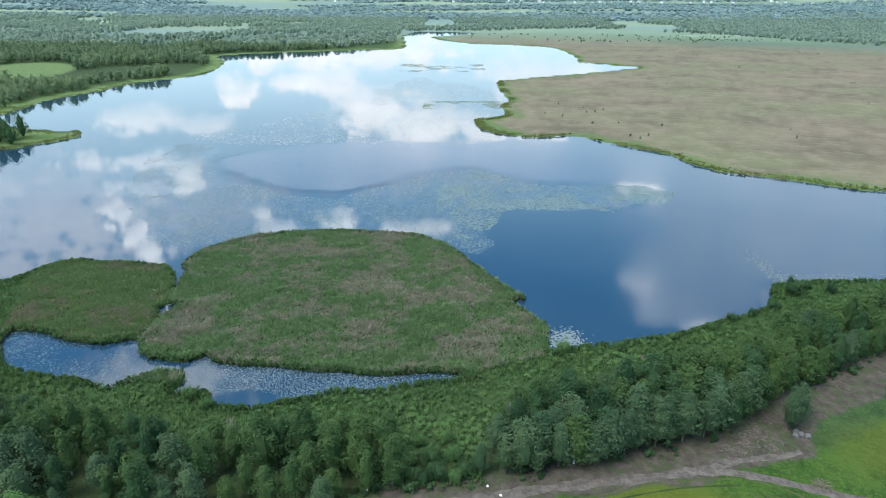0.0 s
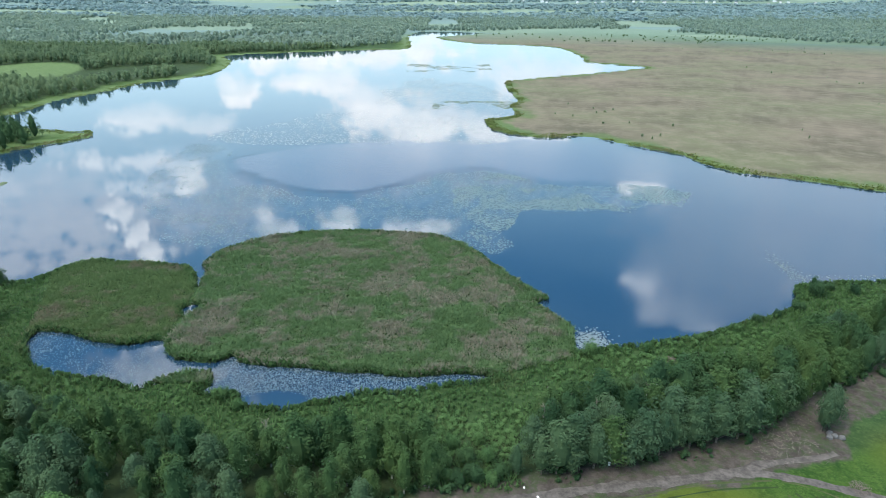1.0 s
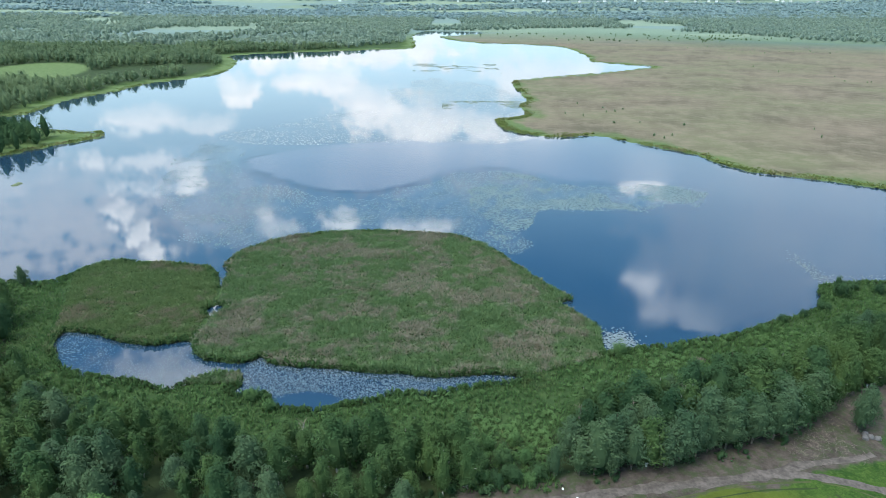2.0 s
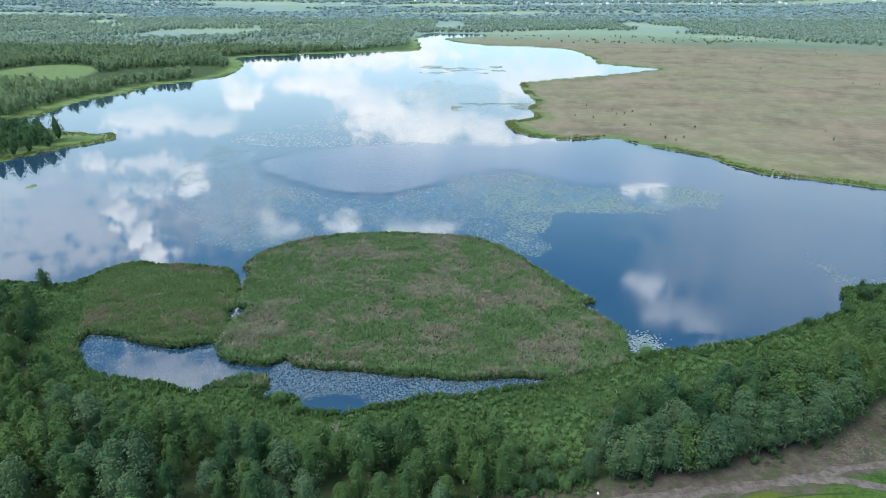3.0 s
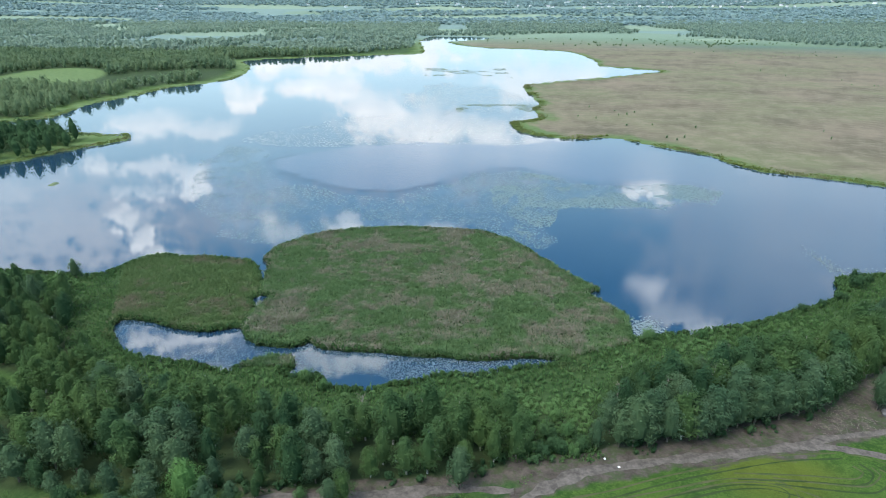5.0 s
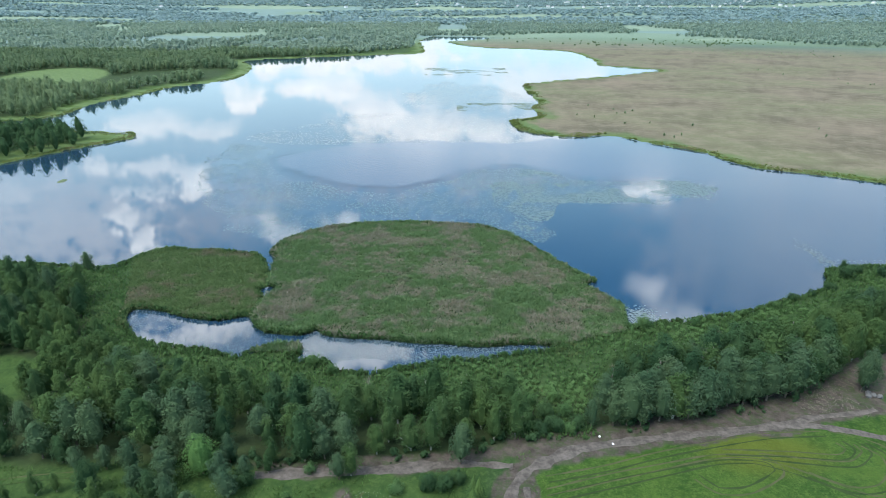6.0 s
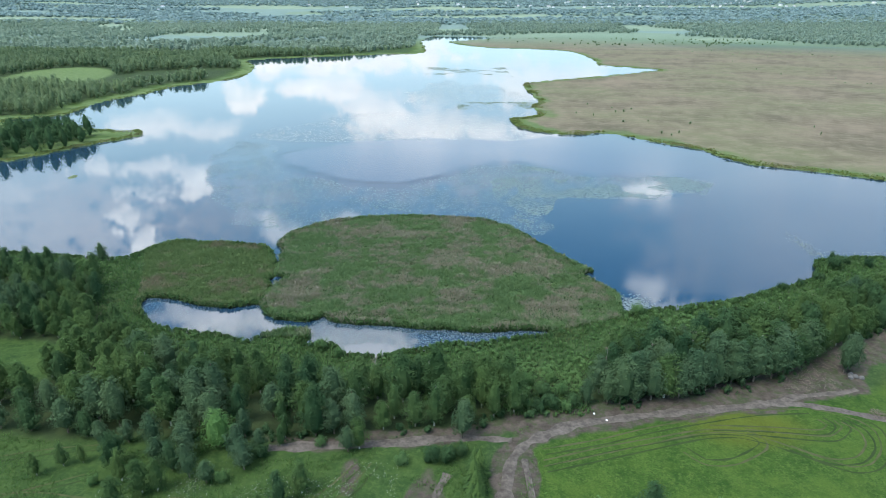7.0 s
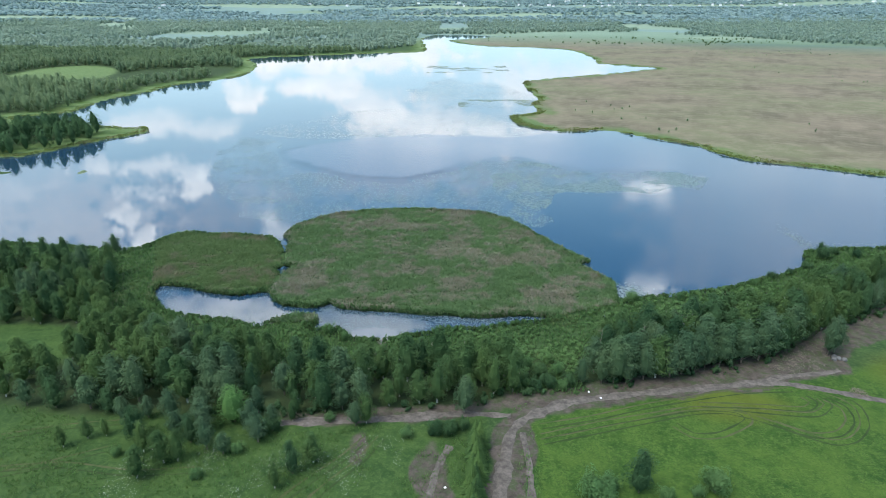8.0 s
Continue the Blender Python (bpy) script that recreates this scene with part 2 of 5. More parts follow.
def ground_material():
    s = Shade("ground", 0.9, 0.15)
    soil, meadow, marsh = s.attribute("zone_near")[:3]
    wood, far, fresh = s.attribute("zone_far")[:3]
    fine, mid, big = s.noise(0.9, 6, 0.75), s.noise(5, 5, 0.68), s.noise(55, 4)
    grass = s.mix(s.ramp(mid, 0.35, 0.68), (0.014, 0.035, 0.010), (0.031, 0.060, 0.017))
    grass = s.mix(s.math("MULTIPLY", s.ramp(fine, 0.46, 0.62), 0.6), grass, (0.052, 0.084, 0.026))
    bright = s.mix(s.ramp(mid, 0.35, 0.7), (0.014, 0.042, 0.006), (0.042, 0.083, 0.013))
    bright = s.mix(s.math("MULTIPLY", s.ramp(fine, 0.46, 0.62), 0.6), bright, (0.066, 0.105, 0.020))
    speck = s.noise(0.35, 4, 0.8)
    bright = s.mix(s.math("MULTIPLY", s.ramp(speck, 0.48, 0.60), 0.7), bright, (0.013, 0.034, 0.006))
    bright = s.mix(s.math("MULTIPLY", s.ramp(s.noise(14, 4, 0.7), 0.48, 0.62), 0.45), bright, (0.054, 0.092, 0.014))
    grass = s.mix(meadow, grass, bright)
    grass = s.mix(s.math("MULTIPLY", fresh, 0.6), grass, (0.084, 0.088, 0.010))
    sedge = s.mix(s.ramp(big, 0.38, 0.62), (0.082, 0.074, 0.046), (0.152, 0.120, 0.084))
    sedge = s.mix(s.math("MULTIPLY", s.ramp(s.noise(110, 7, 0.7), 0.44, 0.60), 0.7), sedge, (0.094, 0.108, 0.050))
    sedge = s.mix(s.math("MULTIPLY", s.ramp(s.noise(14, 6, 0.74), 0.45, 0.64), 0.6), sedge, (0.175, 0.145, 0.100))
    earth = s.mix(s.ramp(s.noise(2.5, 6, 0.7), 0.36, 0.64), (0.033, 0.028, 0.022), (0.080, 0.066, 0.054))
    earth = s.mix(s.math("MULTIPLY", s.ramp(s.noise(2.2, 5, 0.75), 0.47, 0.58), 0.75), earth, (0.034, 0.052, 0.019))
    earth = s.mix(s.math("MULTIPLY", s.ramp(s.noise(0.7, 5, 0.8), 0.54, 0.64), 0.45), earth, (0.090, 0.078, 0.066))
    # forest floor coloured dark, so that gaps between the crowns read dark
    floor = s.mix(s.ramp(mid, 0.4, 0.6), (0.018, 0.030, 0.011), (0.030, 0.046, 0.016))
    cells = s.nodes.new("ShaderNodeTexVoronoi")
    cells.inputs["Scale"].default_value = 1 / 330
    stretch = s.nodes.new("ShaderNodeMapping")
    stretch.inputs["Scale"].default_value, stretch.inputs["Rotation"].default_value = (0.55, 1, 1), (0, 0, 0.3)
    s.links.new(s.place, stretch.inputs[0])
    s.links.new(stretch.outputs[0], cells.inputs["Vector"])
    parts = s.nodes.new("ShaderNodeSeparateColor")
    s.links.new(cells.outputs["Color"], parts.inputs[0])
    # far fields kept pale, some bluish: aerial haze is part of these colours
    fields = s.mix(parts.outputs[0], (0.115, 0.170, 0.118), (0.180, 0.235, 0.160))
    fields = s.mix(s.ramp(parts.outputs[1], 0.45, 0.5), fields, (0.125, 0.185, 0.165))
    fields = s.mix(s.math("MULTIPLY", s.ramp(big, 0.45, 0.62), 0.5), fields, (0.12, 0.17, 0.115))
    lake_grass = s.nodes.new("ShaderNodeAttribute")
    lake_grass.attribute_name = "zone_far"
    grass = s.mix(lake_grass.outputs["Alpha"], grass, s.mix(s.ramp(mid, 0.35, 0.65), (0.062, 0.104, 0.034), (0.100, 0.142, 0.050)))
    c = s.mix(marsh, grass, sedge)
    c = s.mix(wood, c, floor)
    c = s.mix(far, c, fields)
    c = s.mix(s.ramp(s.math("ADD", soil, s.math("MULTIPLY", fine, 0.5)), 0.55, 0.95), c, earth)
    s.bump(s.math("ADD", s.noise(0.8, 4, 0.7), mid), 0.25, 0.6)
    return s.paint(c)


M_GROUND = ground_material()


def track_material():
    s = Shade("track_earth", 0.9, 0.2)
    n = s.noise(1.6, 6, 0.7)
    c = s.mix(s.ramp(n, 0.35, 0.65), (0.048, 0.042, 0.035), (0.118, 0.103, 0.088))
    c = s.mix(s.math("MULTIPLY", s.ramp(s.noise(5, 3), 0.55, 0.7), 0.5), c, (0.042, 0.036, 0.028))
    s.bump(n, 0.12)
    return s.paint(c)


M_TRACK = track_material()
s = Shade("trodden_grass", 0.9, 0.15)
M_RUT = s.paint(s.mix(s.ramp(s.noise(5.0, 4, 0.6), 0.36, 0.64), (0.018, 0.034, 0.009), (0.030, 0.048, 0.014)))
s = Shade("worn_grass", 0.9, 0.15)
M_WORN = s.paint(s.mix(s.ramp(s.noise(3.0, 5, 0.65), 0.36, 0.64), (0.034, 0.052, 0.015), (0.064, 0.066, 0.030)))


def water_material():
    s = Shade("lake_water", 0.5, 0.0)
    s.paint(s.mix(s.ramp(s.noise(90, 3), 0.4, 0.65), (0.010, 0.030, 0.055), (0.018, 0.040, 0.062)))
    ripple, reflection_tint, weed = s.attribute("reflection_tint")[:3]
    below = s.mix(s.math("MULTIPLY", weed, s.ramp(s.noise(3.5, 6, 0.75, (1, 0.6, 1)), 0.36, 0.60)), s.bsdf.inputs["Base Color"].links[0].from_socket, (0.060, 0.088, 0.108))
    s.paint(below)
    # lavender base tint paints the sky's reflection on the rippled patch
    s.paint(s.mix(reflection_tint, s.bsdf.inputs["Base Color"].links[0].from_socket, (0.034, 0.054, 0.084)))
    bump = s.nodes.new("ShaderNodeBump")
    bump.inputs["Distance"].default_value, bump.inputs["Strength"].default_value = 0.006, 0.35
    s.put(bump.inputs["Height"], s.noise(1.6, 3, 0.6, (1, 1.6, 1)))
    gloss = s.nodes.new("ShaderNodeBsdfGlossy")
    calm = s.math("MULTIPLY", s.ramp(s.noise(60, 4), 0.35, 0.7), 0.07)
    s.put(gloss.inputs["Roughness"], s.math("ADD", calm, s.math("MULTIPLY", ripple, 0.15)))
    gloss.inputs["Color"].default_value = (0.96, 0.98, 1.0, 1)
    s.links.new(bump.outputs[0], gloss.inputs["Normal"])
    fresnel = s.nodes.new("ShaderNodeFresnel")
    clear = s.nodes.new("ShaderNodeAttribute")
    clear.attribute_name = "reflection_tint"
    s.put(fresnel.inputs["IOR"], s.math("SUBTRACT", 1.75, s.math("MULTIPLY", clear.outputs["Alpha"], 0.36)))
    blend = s.nodes.new("ShaderNodeMixShader")
    s.links.new(fresnel.outputs[0], blend.inputs[0])
    s.links.new(s.bsdf.outputs[0], blend.inputs[1])
    s.links.new(gloss.outputs[0], blend.inputs[2])
    s.links.new(blend.outputs[0], s.nodes["Material Output"].inputs[0])
    return s.mat


M_WATER = water_material()
s = Shade("lily_leaf", 0.55, 0.25)
M_PAD = s.paint(s.mix(s.island, (0.082, 0.110, 0.110), (0.138, 0.170, 0.168)))
s = Shade("floating_weed", 0.4, 0.4)
M_WEED = s.paint(s.mix(s.island, (0.045, 0.085, 0.090), (0.105, 0.155, 0.140)))
s = Shade("stone", 0.85, 0.3)
n = s.noise(0.5, 5, 0.7)
s.bump(n, 0.05)
M_STONE = s.paint(s.mix(n, (0.06, 0.06, 0.058), (0.14, 0.137, 0.13)))
s = Shade("white_sack", 0.5, 0.4)
M_SACK = s.paint(s.mix(s.noise(0.3, 3), (0.70, 0.70, 0.68), (0.84, 0.84, 0.82)))


# ---- plan ----
rng = np.random.RandomState(7)
TABLE = np.random.RandomState(3).rand(256, 256)


def vnoise(x, y, size, octaves=3):
    """Smooth noise, 0 to 1, over places."""
    x, y = np.asarray(x, float) / size, np.asarray(y, float) / size
    total, weight, amp = 0.0, 0.0, 1.0
    for o in range(octaves):
        i, j = np.floor(x).astype(int), np.floor(y).astype(int)
        fx, fy = x - i, y - j
        fx, fy = fx * fx * (3 - 2 * fx), fy * fy * (3 - 2 * fy)
        a, b = TABLE[i % 256, j % 256], TABLE[(i + 1) % 256, j % 256]
        c, d = TABLE[i % 256, (j + 1) % 256], TABLE[(i + 1) % 256, (j + 1) % 256]
        total = total + amp * ((a * (1 - fx) + b * fx) * (1 - fy) + (c * (1 - fx) + d * fx) * fy)
        weight += amp
        x, y, amp = x * 2.03 + 17.3, y * 2.03 + 5.7, amp * 0.5
    return total / weight


def smooth(e0, e1, x):
    t = np.clip((np.asarray(x, float) - e0) / (e1 - e0), 0, 1)
    return t * t * (3 - 2 * t)


def curve_through(points, steps=4, closed=True):
    p = np.array(points, float)
    n = len(p)
    out = []
    for i in range(n if closed else n - 1):
        if closed:
            a, b, c, d = p[i - 1], p[i], p[(i + 1) % n], p[(i + 2) % n]
        else:
            a, b, c, d = p[max(i - 1, 0)], p[i], p[i + 1], p[min(i + 2, n - 1)]
        for k in range(steps):
            t = k / steps
            out.append(b + 0.4 * t * (c - a) + t * t * (0.8 * a - 2.2 * b + 1.8 * c - 0.4 * d) + t ** 3 * (-0.4 * a + 1.2 * b - 1.2 * c + 0.4 * d))
    if not closed:
        out.append(p[-1])
    return np.array(out)


def inside_distance(x, y, poly):
    """Distance to a closed outline, positive inside it."""
    x, y = np.asarray(x, float), np.asarray(y, float)
    best, odd = np.full(x.shape, 1e12), np.zeros(x.shape, bool)
    for (ax, ay), (bx, by) in zip(poly, np.roll(poly, -1, 0)):
        dx, dy = bx - ax, by - ay
        t = np.clip(((x - ax) * dx + (y - ay) * dy) / (dx * dx + dy * dy + 1e-12), 0, 1)
        best = np.minimum(best, (x - ax - t * dx) ** 2 + (y - ay - t * dy) ** 2)
        cross = (ay > y) != (by > y)
        odd ^= cross & (x < dx * (y - ay) / (dy if dy else 1e-12) + ax)
    return np.where(odd, 1, -1) * np.sqrt(best)


CLEARING = [(-18, 83), (-14, 89.5), (0, 91), (21.4, 95.4), (45.4, 102.4), (71.4, 118.4), (106, 134.5), (112, 128), (93, 114), (80.5, 109.6), (74.6, 103), (72.6, 97.6), (60, 95.2), (48, 92.6), (30, 89.4), (12.4, 86.2), (0, 83), (-8, 80)]
SOUTH_SHORE = [(-330, 240), (-290, 205), (-230, 188), (-181, 181), (-159, 178), (-147, 178), (-142, 183), (-139, 190), (-133, 195), (-125, 194), (-116, 193), (-106, 192), (-98, 189),
               (-95, 187), (-93.5, 191), (-92.5, 198), (-89, 207), (-82, 215), (-72, 220), (-62, 223), (-48, 224.5), (-34, 224), (-21, 222), (-10, 218),
               (-2.5, 210), (3, 201), (8, 190.5), (13, 181), (18, 173), (22.5, 168), (17.5, 165.2), (20, 160), (24, 154.5), (25.6, 148), (24.4, 141), (24.8, 136.5)]
EAST_SHORE = [(33.5, 139), (36.6, 139.2), (43.4, 140.6), (52.6, 143.8), (63.5, 146.5), (74, 151.6), (83, 156), (92, 159.8), (98.3, 165.5), (104, 176), (110, 178.6),
              (121, 180), (144, 181), (190, 184), (300, 192), (330, 225), (300, 262)]
MARSH_SHORE = [(215, 280), (192, 288), (179, 298), (163, 306), (145, 317), (134, 335), (129, 355), (103, 381), (83, 402), (51, 396), (46, 402), (27, 419), (21, 457), (38, 467),
               (48, 492), (46, 519), (55, 550), (55, 583), (54, 660), (65, 688), (145, 738), (203, 779), (251, 818), (222, 848), (185, 881), (195, 947), (190, 1123),
               (117, 1185), (35, 1226), (-28, 1388), (77, 1532)]
WEST_SHORE = [(-59, 1590), (-87, 1424), (-74, 1223), (-73, 1085), (-134, 1060), (-204, 1026), (-270, 995), (-336, 946), (-303, 873), (-283, 790), (-280, 725), (-293, 690),
              (-324, 645), (-334, 580), (-346, 535), (-340, 485), (-345, 462), (-372, 446), (-330, 436), (-268, 409), (-250, 412), (-242, 396), (-250, 378), (-262, 362), (-272, 342), (-285, 322),
              (-330, 306), (-320, 294), (-275, 290), (-266, 286), (-280, 281), (-340, 276), (-390, 262)]
POND = [(-124, 146.6), (-122.5, 139), (-115, 129.5), (-107.6, 125.6), (-99.7, 124.4), (-92, 123), (-84, 120.5), (-78, 124.4), (-73.5, 126.6), (-68.5, 126.2), (-66.4, 122), (-69, 118.6), (-60, 118.4),
        (-56.5, 114), (-47.5, 112.5), (-39.6, 115), (-34, 116.6), (-30, 119), (-22, 119), (-15, 120.4), (-10, 122.4), (2.5, 124), (3, 126.4), (-8, 127.4), (-20, 125.6),
        (-27.4, 127.4), (-35, 127.2), (-44, 129), (-53, 130.4), (-62, 131.4), (-65.5, 134.7), (-68, 132.3), (-75, 131.8), (-82, 134.6), (-86.3, 142.2), (-91, 141.8),
        (-98, 140.2), (-104.5, 141.6), (-111.4, 144.4), (-118, 146.6)]
CHANNEL = [(-93, 191), (-90.2, 184), (-88.8, 176), (-91.0, 175.4), (-93.8, 183), (-98, 190)]
POOL = [(-89.5, 160.5), (-86.5, 163), (-83, 161.6), (-84.4, 157.6), (-87.4, 156.4)]
LAKE_LINE = curve_through(SOUTH_SHORE + EAST_SHORE + MARSH_SHORE + WEST_SHORE)
POND_LINE = curve_through(POND)
CHANNEL_LINE, POOL_LINE = curve_through(CHANNEL), curve_through(POOL)


def shore(x, y):
    """Distance from the water's edge, positive on land, with an uneven edge."""
    x, y = np.asarray(x, float), np.asarray(y, float)
    d = -inside_distance(x, y, LAKE_LINE)
    for line in (POND_LINE, CHANNEL_LINE, POOL_LINE):
        d = np.minimum(d, -inside_distance(x, y, line))
    return d + (vnoise(x, y, 5, 3) - 0.5) * 1.7 + (vnoise(x, y, 17, 3) - 0.5) * np.clip((y - 230) / 30, 0, 7)


def rise(x, y):
    """Height of dry land above the shore's level."""
    r = np.hypot(x + 15, y + 20)
    near = 0.15 * smooth(118, 70, y) * smooth(600, 300, r) + (vnoise(x, y, 30, 3) - 0.5) * 0.35
    hills = 84 * np.clip((r - 2300) / 2650, 0, 1) ** 1.5
    hills = hills + smooth(2300, 3800, r) * (vnoise(x, y, 900, 3) - 0.5) * 26 * smooth(4950, 4500, r)
    return near + hills


def level(x, y, d=None):
    d = shore(x, y) if d is None else d
    return np.clip(d * 0.4, -1.2, 0.45) + np.where(d > 0, smooth(0, 10, d) * rise(x, y), 0)


FRONT_X, FRONT_Y = zip((-260, 92), (-185, 86), (-134, 84), (-113, 79), (-98, 81), (-84, 80), (-63, 79), (-36, 83), (-17, 85.5), (-11, 89.5), (8, 91), (29, 95), (50, 101.5), (71, 114), (105, 133), (150, 150), (260, 168))
BACK_X, BACK_Y = zip((-260, 175), (-185, 165), (-150, 166), (-137, 143), (-113, 115), (-97, 105), (-78, 101), (-56, 98), (-33, 98), (-16, 100), (-1, 104), (3, 103), (10, 105.5), (36, 112.5), (62, 122.5), (81, 133.5), (101, 147), (150, 163), (260, 176))


def front(x):
    return np.interp(x, FRONT_X, FRONT_Y)


def rear(x):
    return np.interp(x, BACK_X, BACK_Y)


TRACK = [(-20.5, 30), (-19.6, 45), (-18.8, 55.4), (-16.4, 68), (-14.9, 73.6), (-11.3, 78.6), (-4.3, 82.7), (0.3, 85), (11.2, 87.2), (21.3, 88.9), (36.5, 91), (47.5, 93.3), (59.8, 96.6), (70.3, 99.2), (85, 105), (99, 113.5), (120, 124)]
TRACK_LINE = curve_through(TRACK, 6, False)


def line_distance(x, y, line):
    best = np.full(np.shape(x), 1e12)
    for (ax, ay), (bx, by) in zip(line[:-1], line[1:]):
        dx, dy = bx - ax, by - ay
        t = np.clip(((x - ax) * dx + (y - ay) * dy) / (dx * dx + dy * dy + 1e-12), 0, 1)
        best = np.minimum(best, (x - ax - t * dx) ** 2 + (y - ay - t * dy) ** 2)
    return np.sqrt(best)


# ---- mesh helpers ----
def mesh_of(name, verts, faces, mats, index=None, flat=True):
    verts, faces = np.asarray(verts, np.float32), np.asarray(faces, np.int32)
    me = bpy.data.meshes.new(name)
    me.vertices.add(len(verts))
    me.vertices.foreach_set("co", verts.ravel())
    me.loops.add(faces.size)
    me.loops.foreach_set("vertex_index", faces.ravel())
    me.polygons.add(len(faces))
    me.polygons.foreach_set("loop_start", np.arange(0, faces.size, faces.shape[1], dtype=np.int32))
    for m in mats if isinstance(mats, (list, tuple)) else [mats]:
        me.materials.append(m)
    if index is not None:
        me.polygons.foreach_set("material_index", np.asarray(index, np.int32))
    me.polygons.foreach_set("use_smooth", np.full(len(faces), not flat))
    me.update(calc_edges=True)
    me.validate()
    return me


def part(name, data, parent, label=""):
    ob = new(name, data)
    ob.parent = parent
    return tagged(ob, label)


# ---- ground and water ----
CENTRE = (-15.0, -20.0)


def ground_sheet():
    turn = np.radians(np.concatenate([np.arange(-52, 52, 0.25), np.arange(52, 308, 4.0)]))
    reach = np.concatenate([[0.01, 6, 14, 22], 30 * 1.0155 ** np.arange(0, 332), [4950]])
    rr, tt = np.meshgrid(reach, turn, indexing="ij")
    x, y = CENTRE[0] + rr * np.sin(tt), CENTRE[1] + rr * np.cos(tt)
    d = shore(x, y)
    z = level(x, y, d)
    rows, cols = x.shape
    a = np.arange(rows * cols).reshape(rows, cols)
    b = np.roll(a, -1, 1)
    faces = np.stack([a[:-1], a[1:], b[1:], b[:-1]], -1).reshape(-1, 4)
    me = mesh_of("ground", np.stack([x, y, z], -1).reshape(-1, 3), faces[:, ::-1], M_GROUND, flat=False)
    r = np.hypot(x, y)
    wob = (vnoise(x, y, 9, 3) - 0.5)
    under = front(x) - y
    strip = np.interp(x, [-70, -62, -20, 0, 40, 60, 90, 120], [0, 4.0, 4.0, 3.0, 3.5, 6.5, 9, 9])
    soil = smooth(-1.5, 0.5, under + wob * 3) * smooth(strip + 1.5, strip - 1.5, under + wob * 7) * (strip > 1)
    soil = np.maximum(soil, 0.9 * smooth(3.8, 1.8, line_distance(x, y, TRACK_LINE[TRACK_LINE[:, 0] < 62]) + wob * 5))
    soil = np.maximum(soil, smooth(-1.2, 1.0, inside_distance(x, y, np.array(CLEARING)) + wob * 4))
    soil = np.maximum(soil, 0.8 * smooth(3.2, 1.6, line_distance(x, y, np.array([(-12, 74.0), (-13, 66), (-16.5, 55)])) + wob * 4))
    soil = np.maximum(soil, 0.75 * smooth(2.6, 1.2, np.hypot(x + 47.5, (y - 68.5) / 2.4) + wob * 4))
    soil = np.maximum(soil, smooth(5, 3, np.hypot((x + 32) / 1.0, (y - 60) / 2.2) + wob * 4) * 0.9)
    east = smooth(-13, -10, x) * smooth(0, 4, np.interp(x, TRACK_LINE[:, 0], TRACK_LINE[:, 1]) - y)
    meadow = east * smooth(400, 200, r) + 0.35 * smooth(100, 70, y) * (x < -20) * (r < 400)
    marsh = smooth(3, 15, d + wob * 14 + (vnoise(x, y, 20, 3) - 0.5) * 26) * ((x > -40) & (y > 270) & (x > np.interp(y, [270, 500, 1100, 1500], [100, 15, 60, -40])))
    marsh = marsh * smooth(420, 0, y - np.interp(x, [0, 200, 500, 900], [1240, 1230, 1060, 800]) + (vnoise(x, y, 160, 3) - 0.5) * 300)
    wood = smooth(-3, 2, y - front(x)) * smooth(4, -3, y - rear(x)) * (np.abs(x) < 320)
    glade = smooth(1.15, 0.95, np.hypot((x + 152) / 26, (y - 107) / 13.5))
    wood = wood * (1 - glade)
    meadow = np.maximum(meadow, glade * 0.5)
    wood = np.maximum(wood, 0.6 * (x < -255) * (y > 300) * smooth(1700, 1300, y) * smooth(14, 30, d))
    meadow = np.maximum(meadow, (x < -60) * (y > 290) * smooth(34, 22, d))
    far = smooth(1150, 1700, r)
    fresh = smooth(9, 3, np.hypot((x - 38) / 2.0, y - 84)) * 0.8 + 0.55 * smooth(1.2, 0.5, np.hypot((x - 94) / 17, (y - 98) / 11)) + smooth(1.2, 0.8, np.hypot((x - 228) / 22, (y - 590) / 9)) * 1.2
    shore_green = np.where(x < -60, (y > 290) * smooth(24, 8, d + wob * 30), (y > 262) * smooth(60, 25, d) * 0.8)
    shore_green = np.maximum(shore_green, smooth(1, 0.9, np.hypot((x + 505 + 0.25 * (y - 740)) / 66, (y - 740) / 105)))
    wood = wood * (1 - shore_green)
    fresh = fresh + 0.9 * smooth(0.66, 0.72, vnoise(x, y, 40, 2)) * smooth(30, 8, d) * (y > 300)
    zero = np.zeros_like(x) + 1
    for name, cols4 in (("zone_near", (soil, meadow, marsh, zero)), ("zone_far", (wood, far, fresh, shore_green))):
        at = me.attributes.new(name, "FLOAT_COLOR", "POINT")
        at.data.foreach_set("color", np.clip(np.stack(cols4, -1), 0, 1).astype(np.float32).ravel())
    return tagged(new("ground", me), "green meadow, brown sedge marsh and bare earth round a lake", "ground", kind="structure")


ground_sheet()
MAT_LINE = curve_through([(9, 205), (22, 250), (45, 253), (78, 256), (103, 267), (108, 284), (80, 293), (46, 290), (17, 318), (-10, 310), (-36, 284), (-52, 270), (-80, 274), (-113, 298), (-135, 335), (-140, 362), (-165, 380), (-170, 330), (-150, 270), (-118, 215), (-90, 212), (-60, 227), (-20, 226)])
EAST_MAT = curve_through([(9, 207), (20, 248), (45, 255), (75, 254), (100, 266), (107, 284), (81, 292), (58, 284), (46, 289), (30, 300), (17, 316), (2, 300), (-5, 270), (-2, 240)])
RIPPLE_LINE = curve_through([(-126, 330), (-122, 352), (-97, 369), (-45, 389), (-26, 385), (-2, 380), (15, 376), (32, 389), (49, 396), (100, 372), (126, 332), (136, 300), (112, 291), (80, 300), (46, 298), (17, 326), (-10, 318), (-36, 293), (-52, 279), (-80, 283), (-106, 304)])


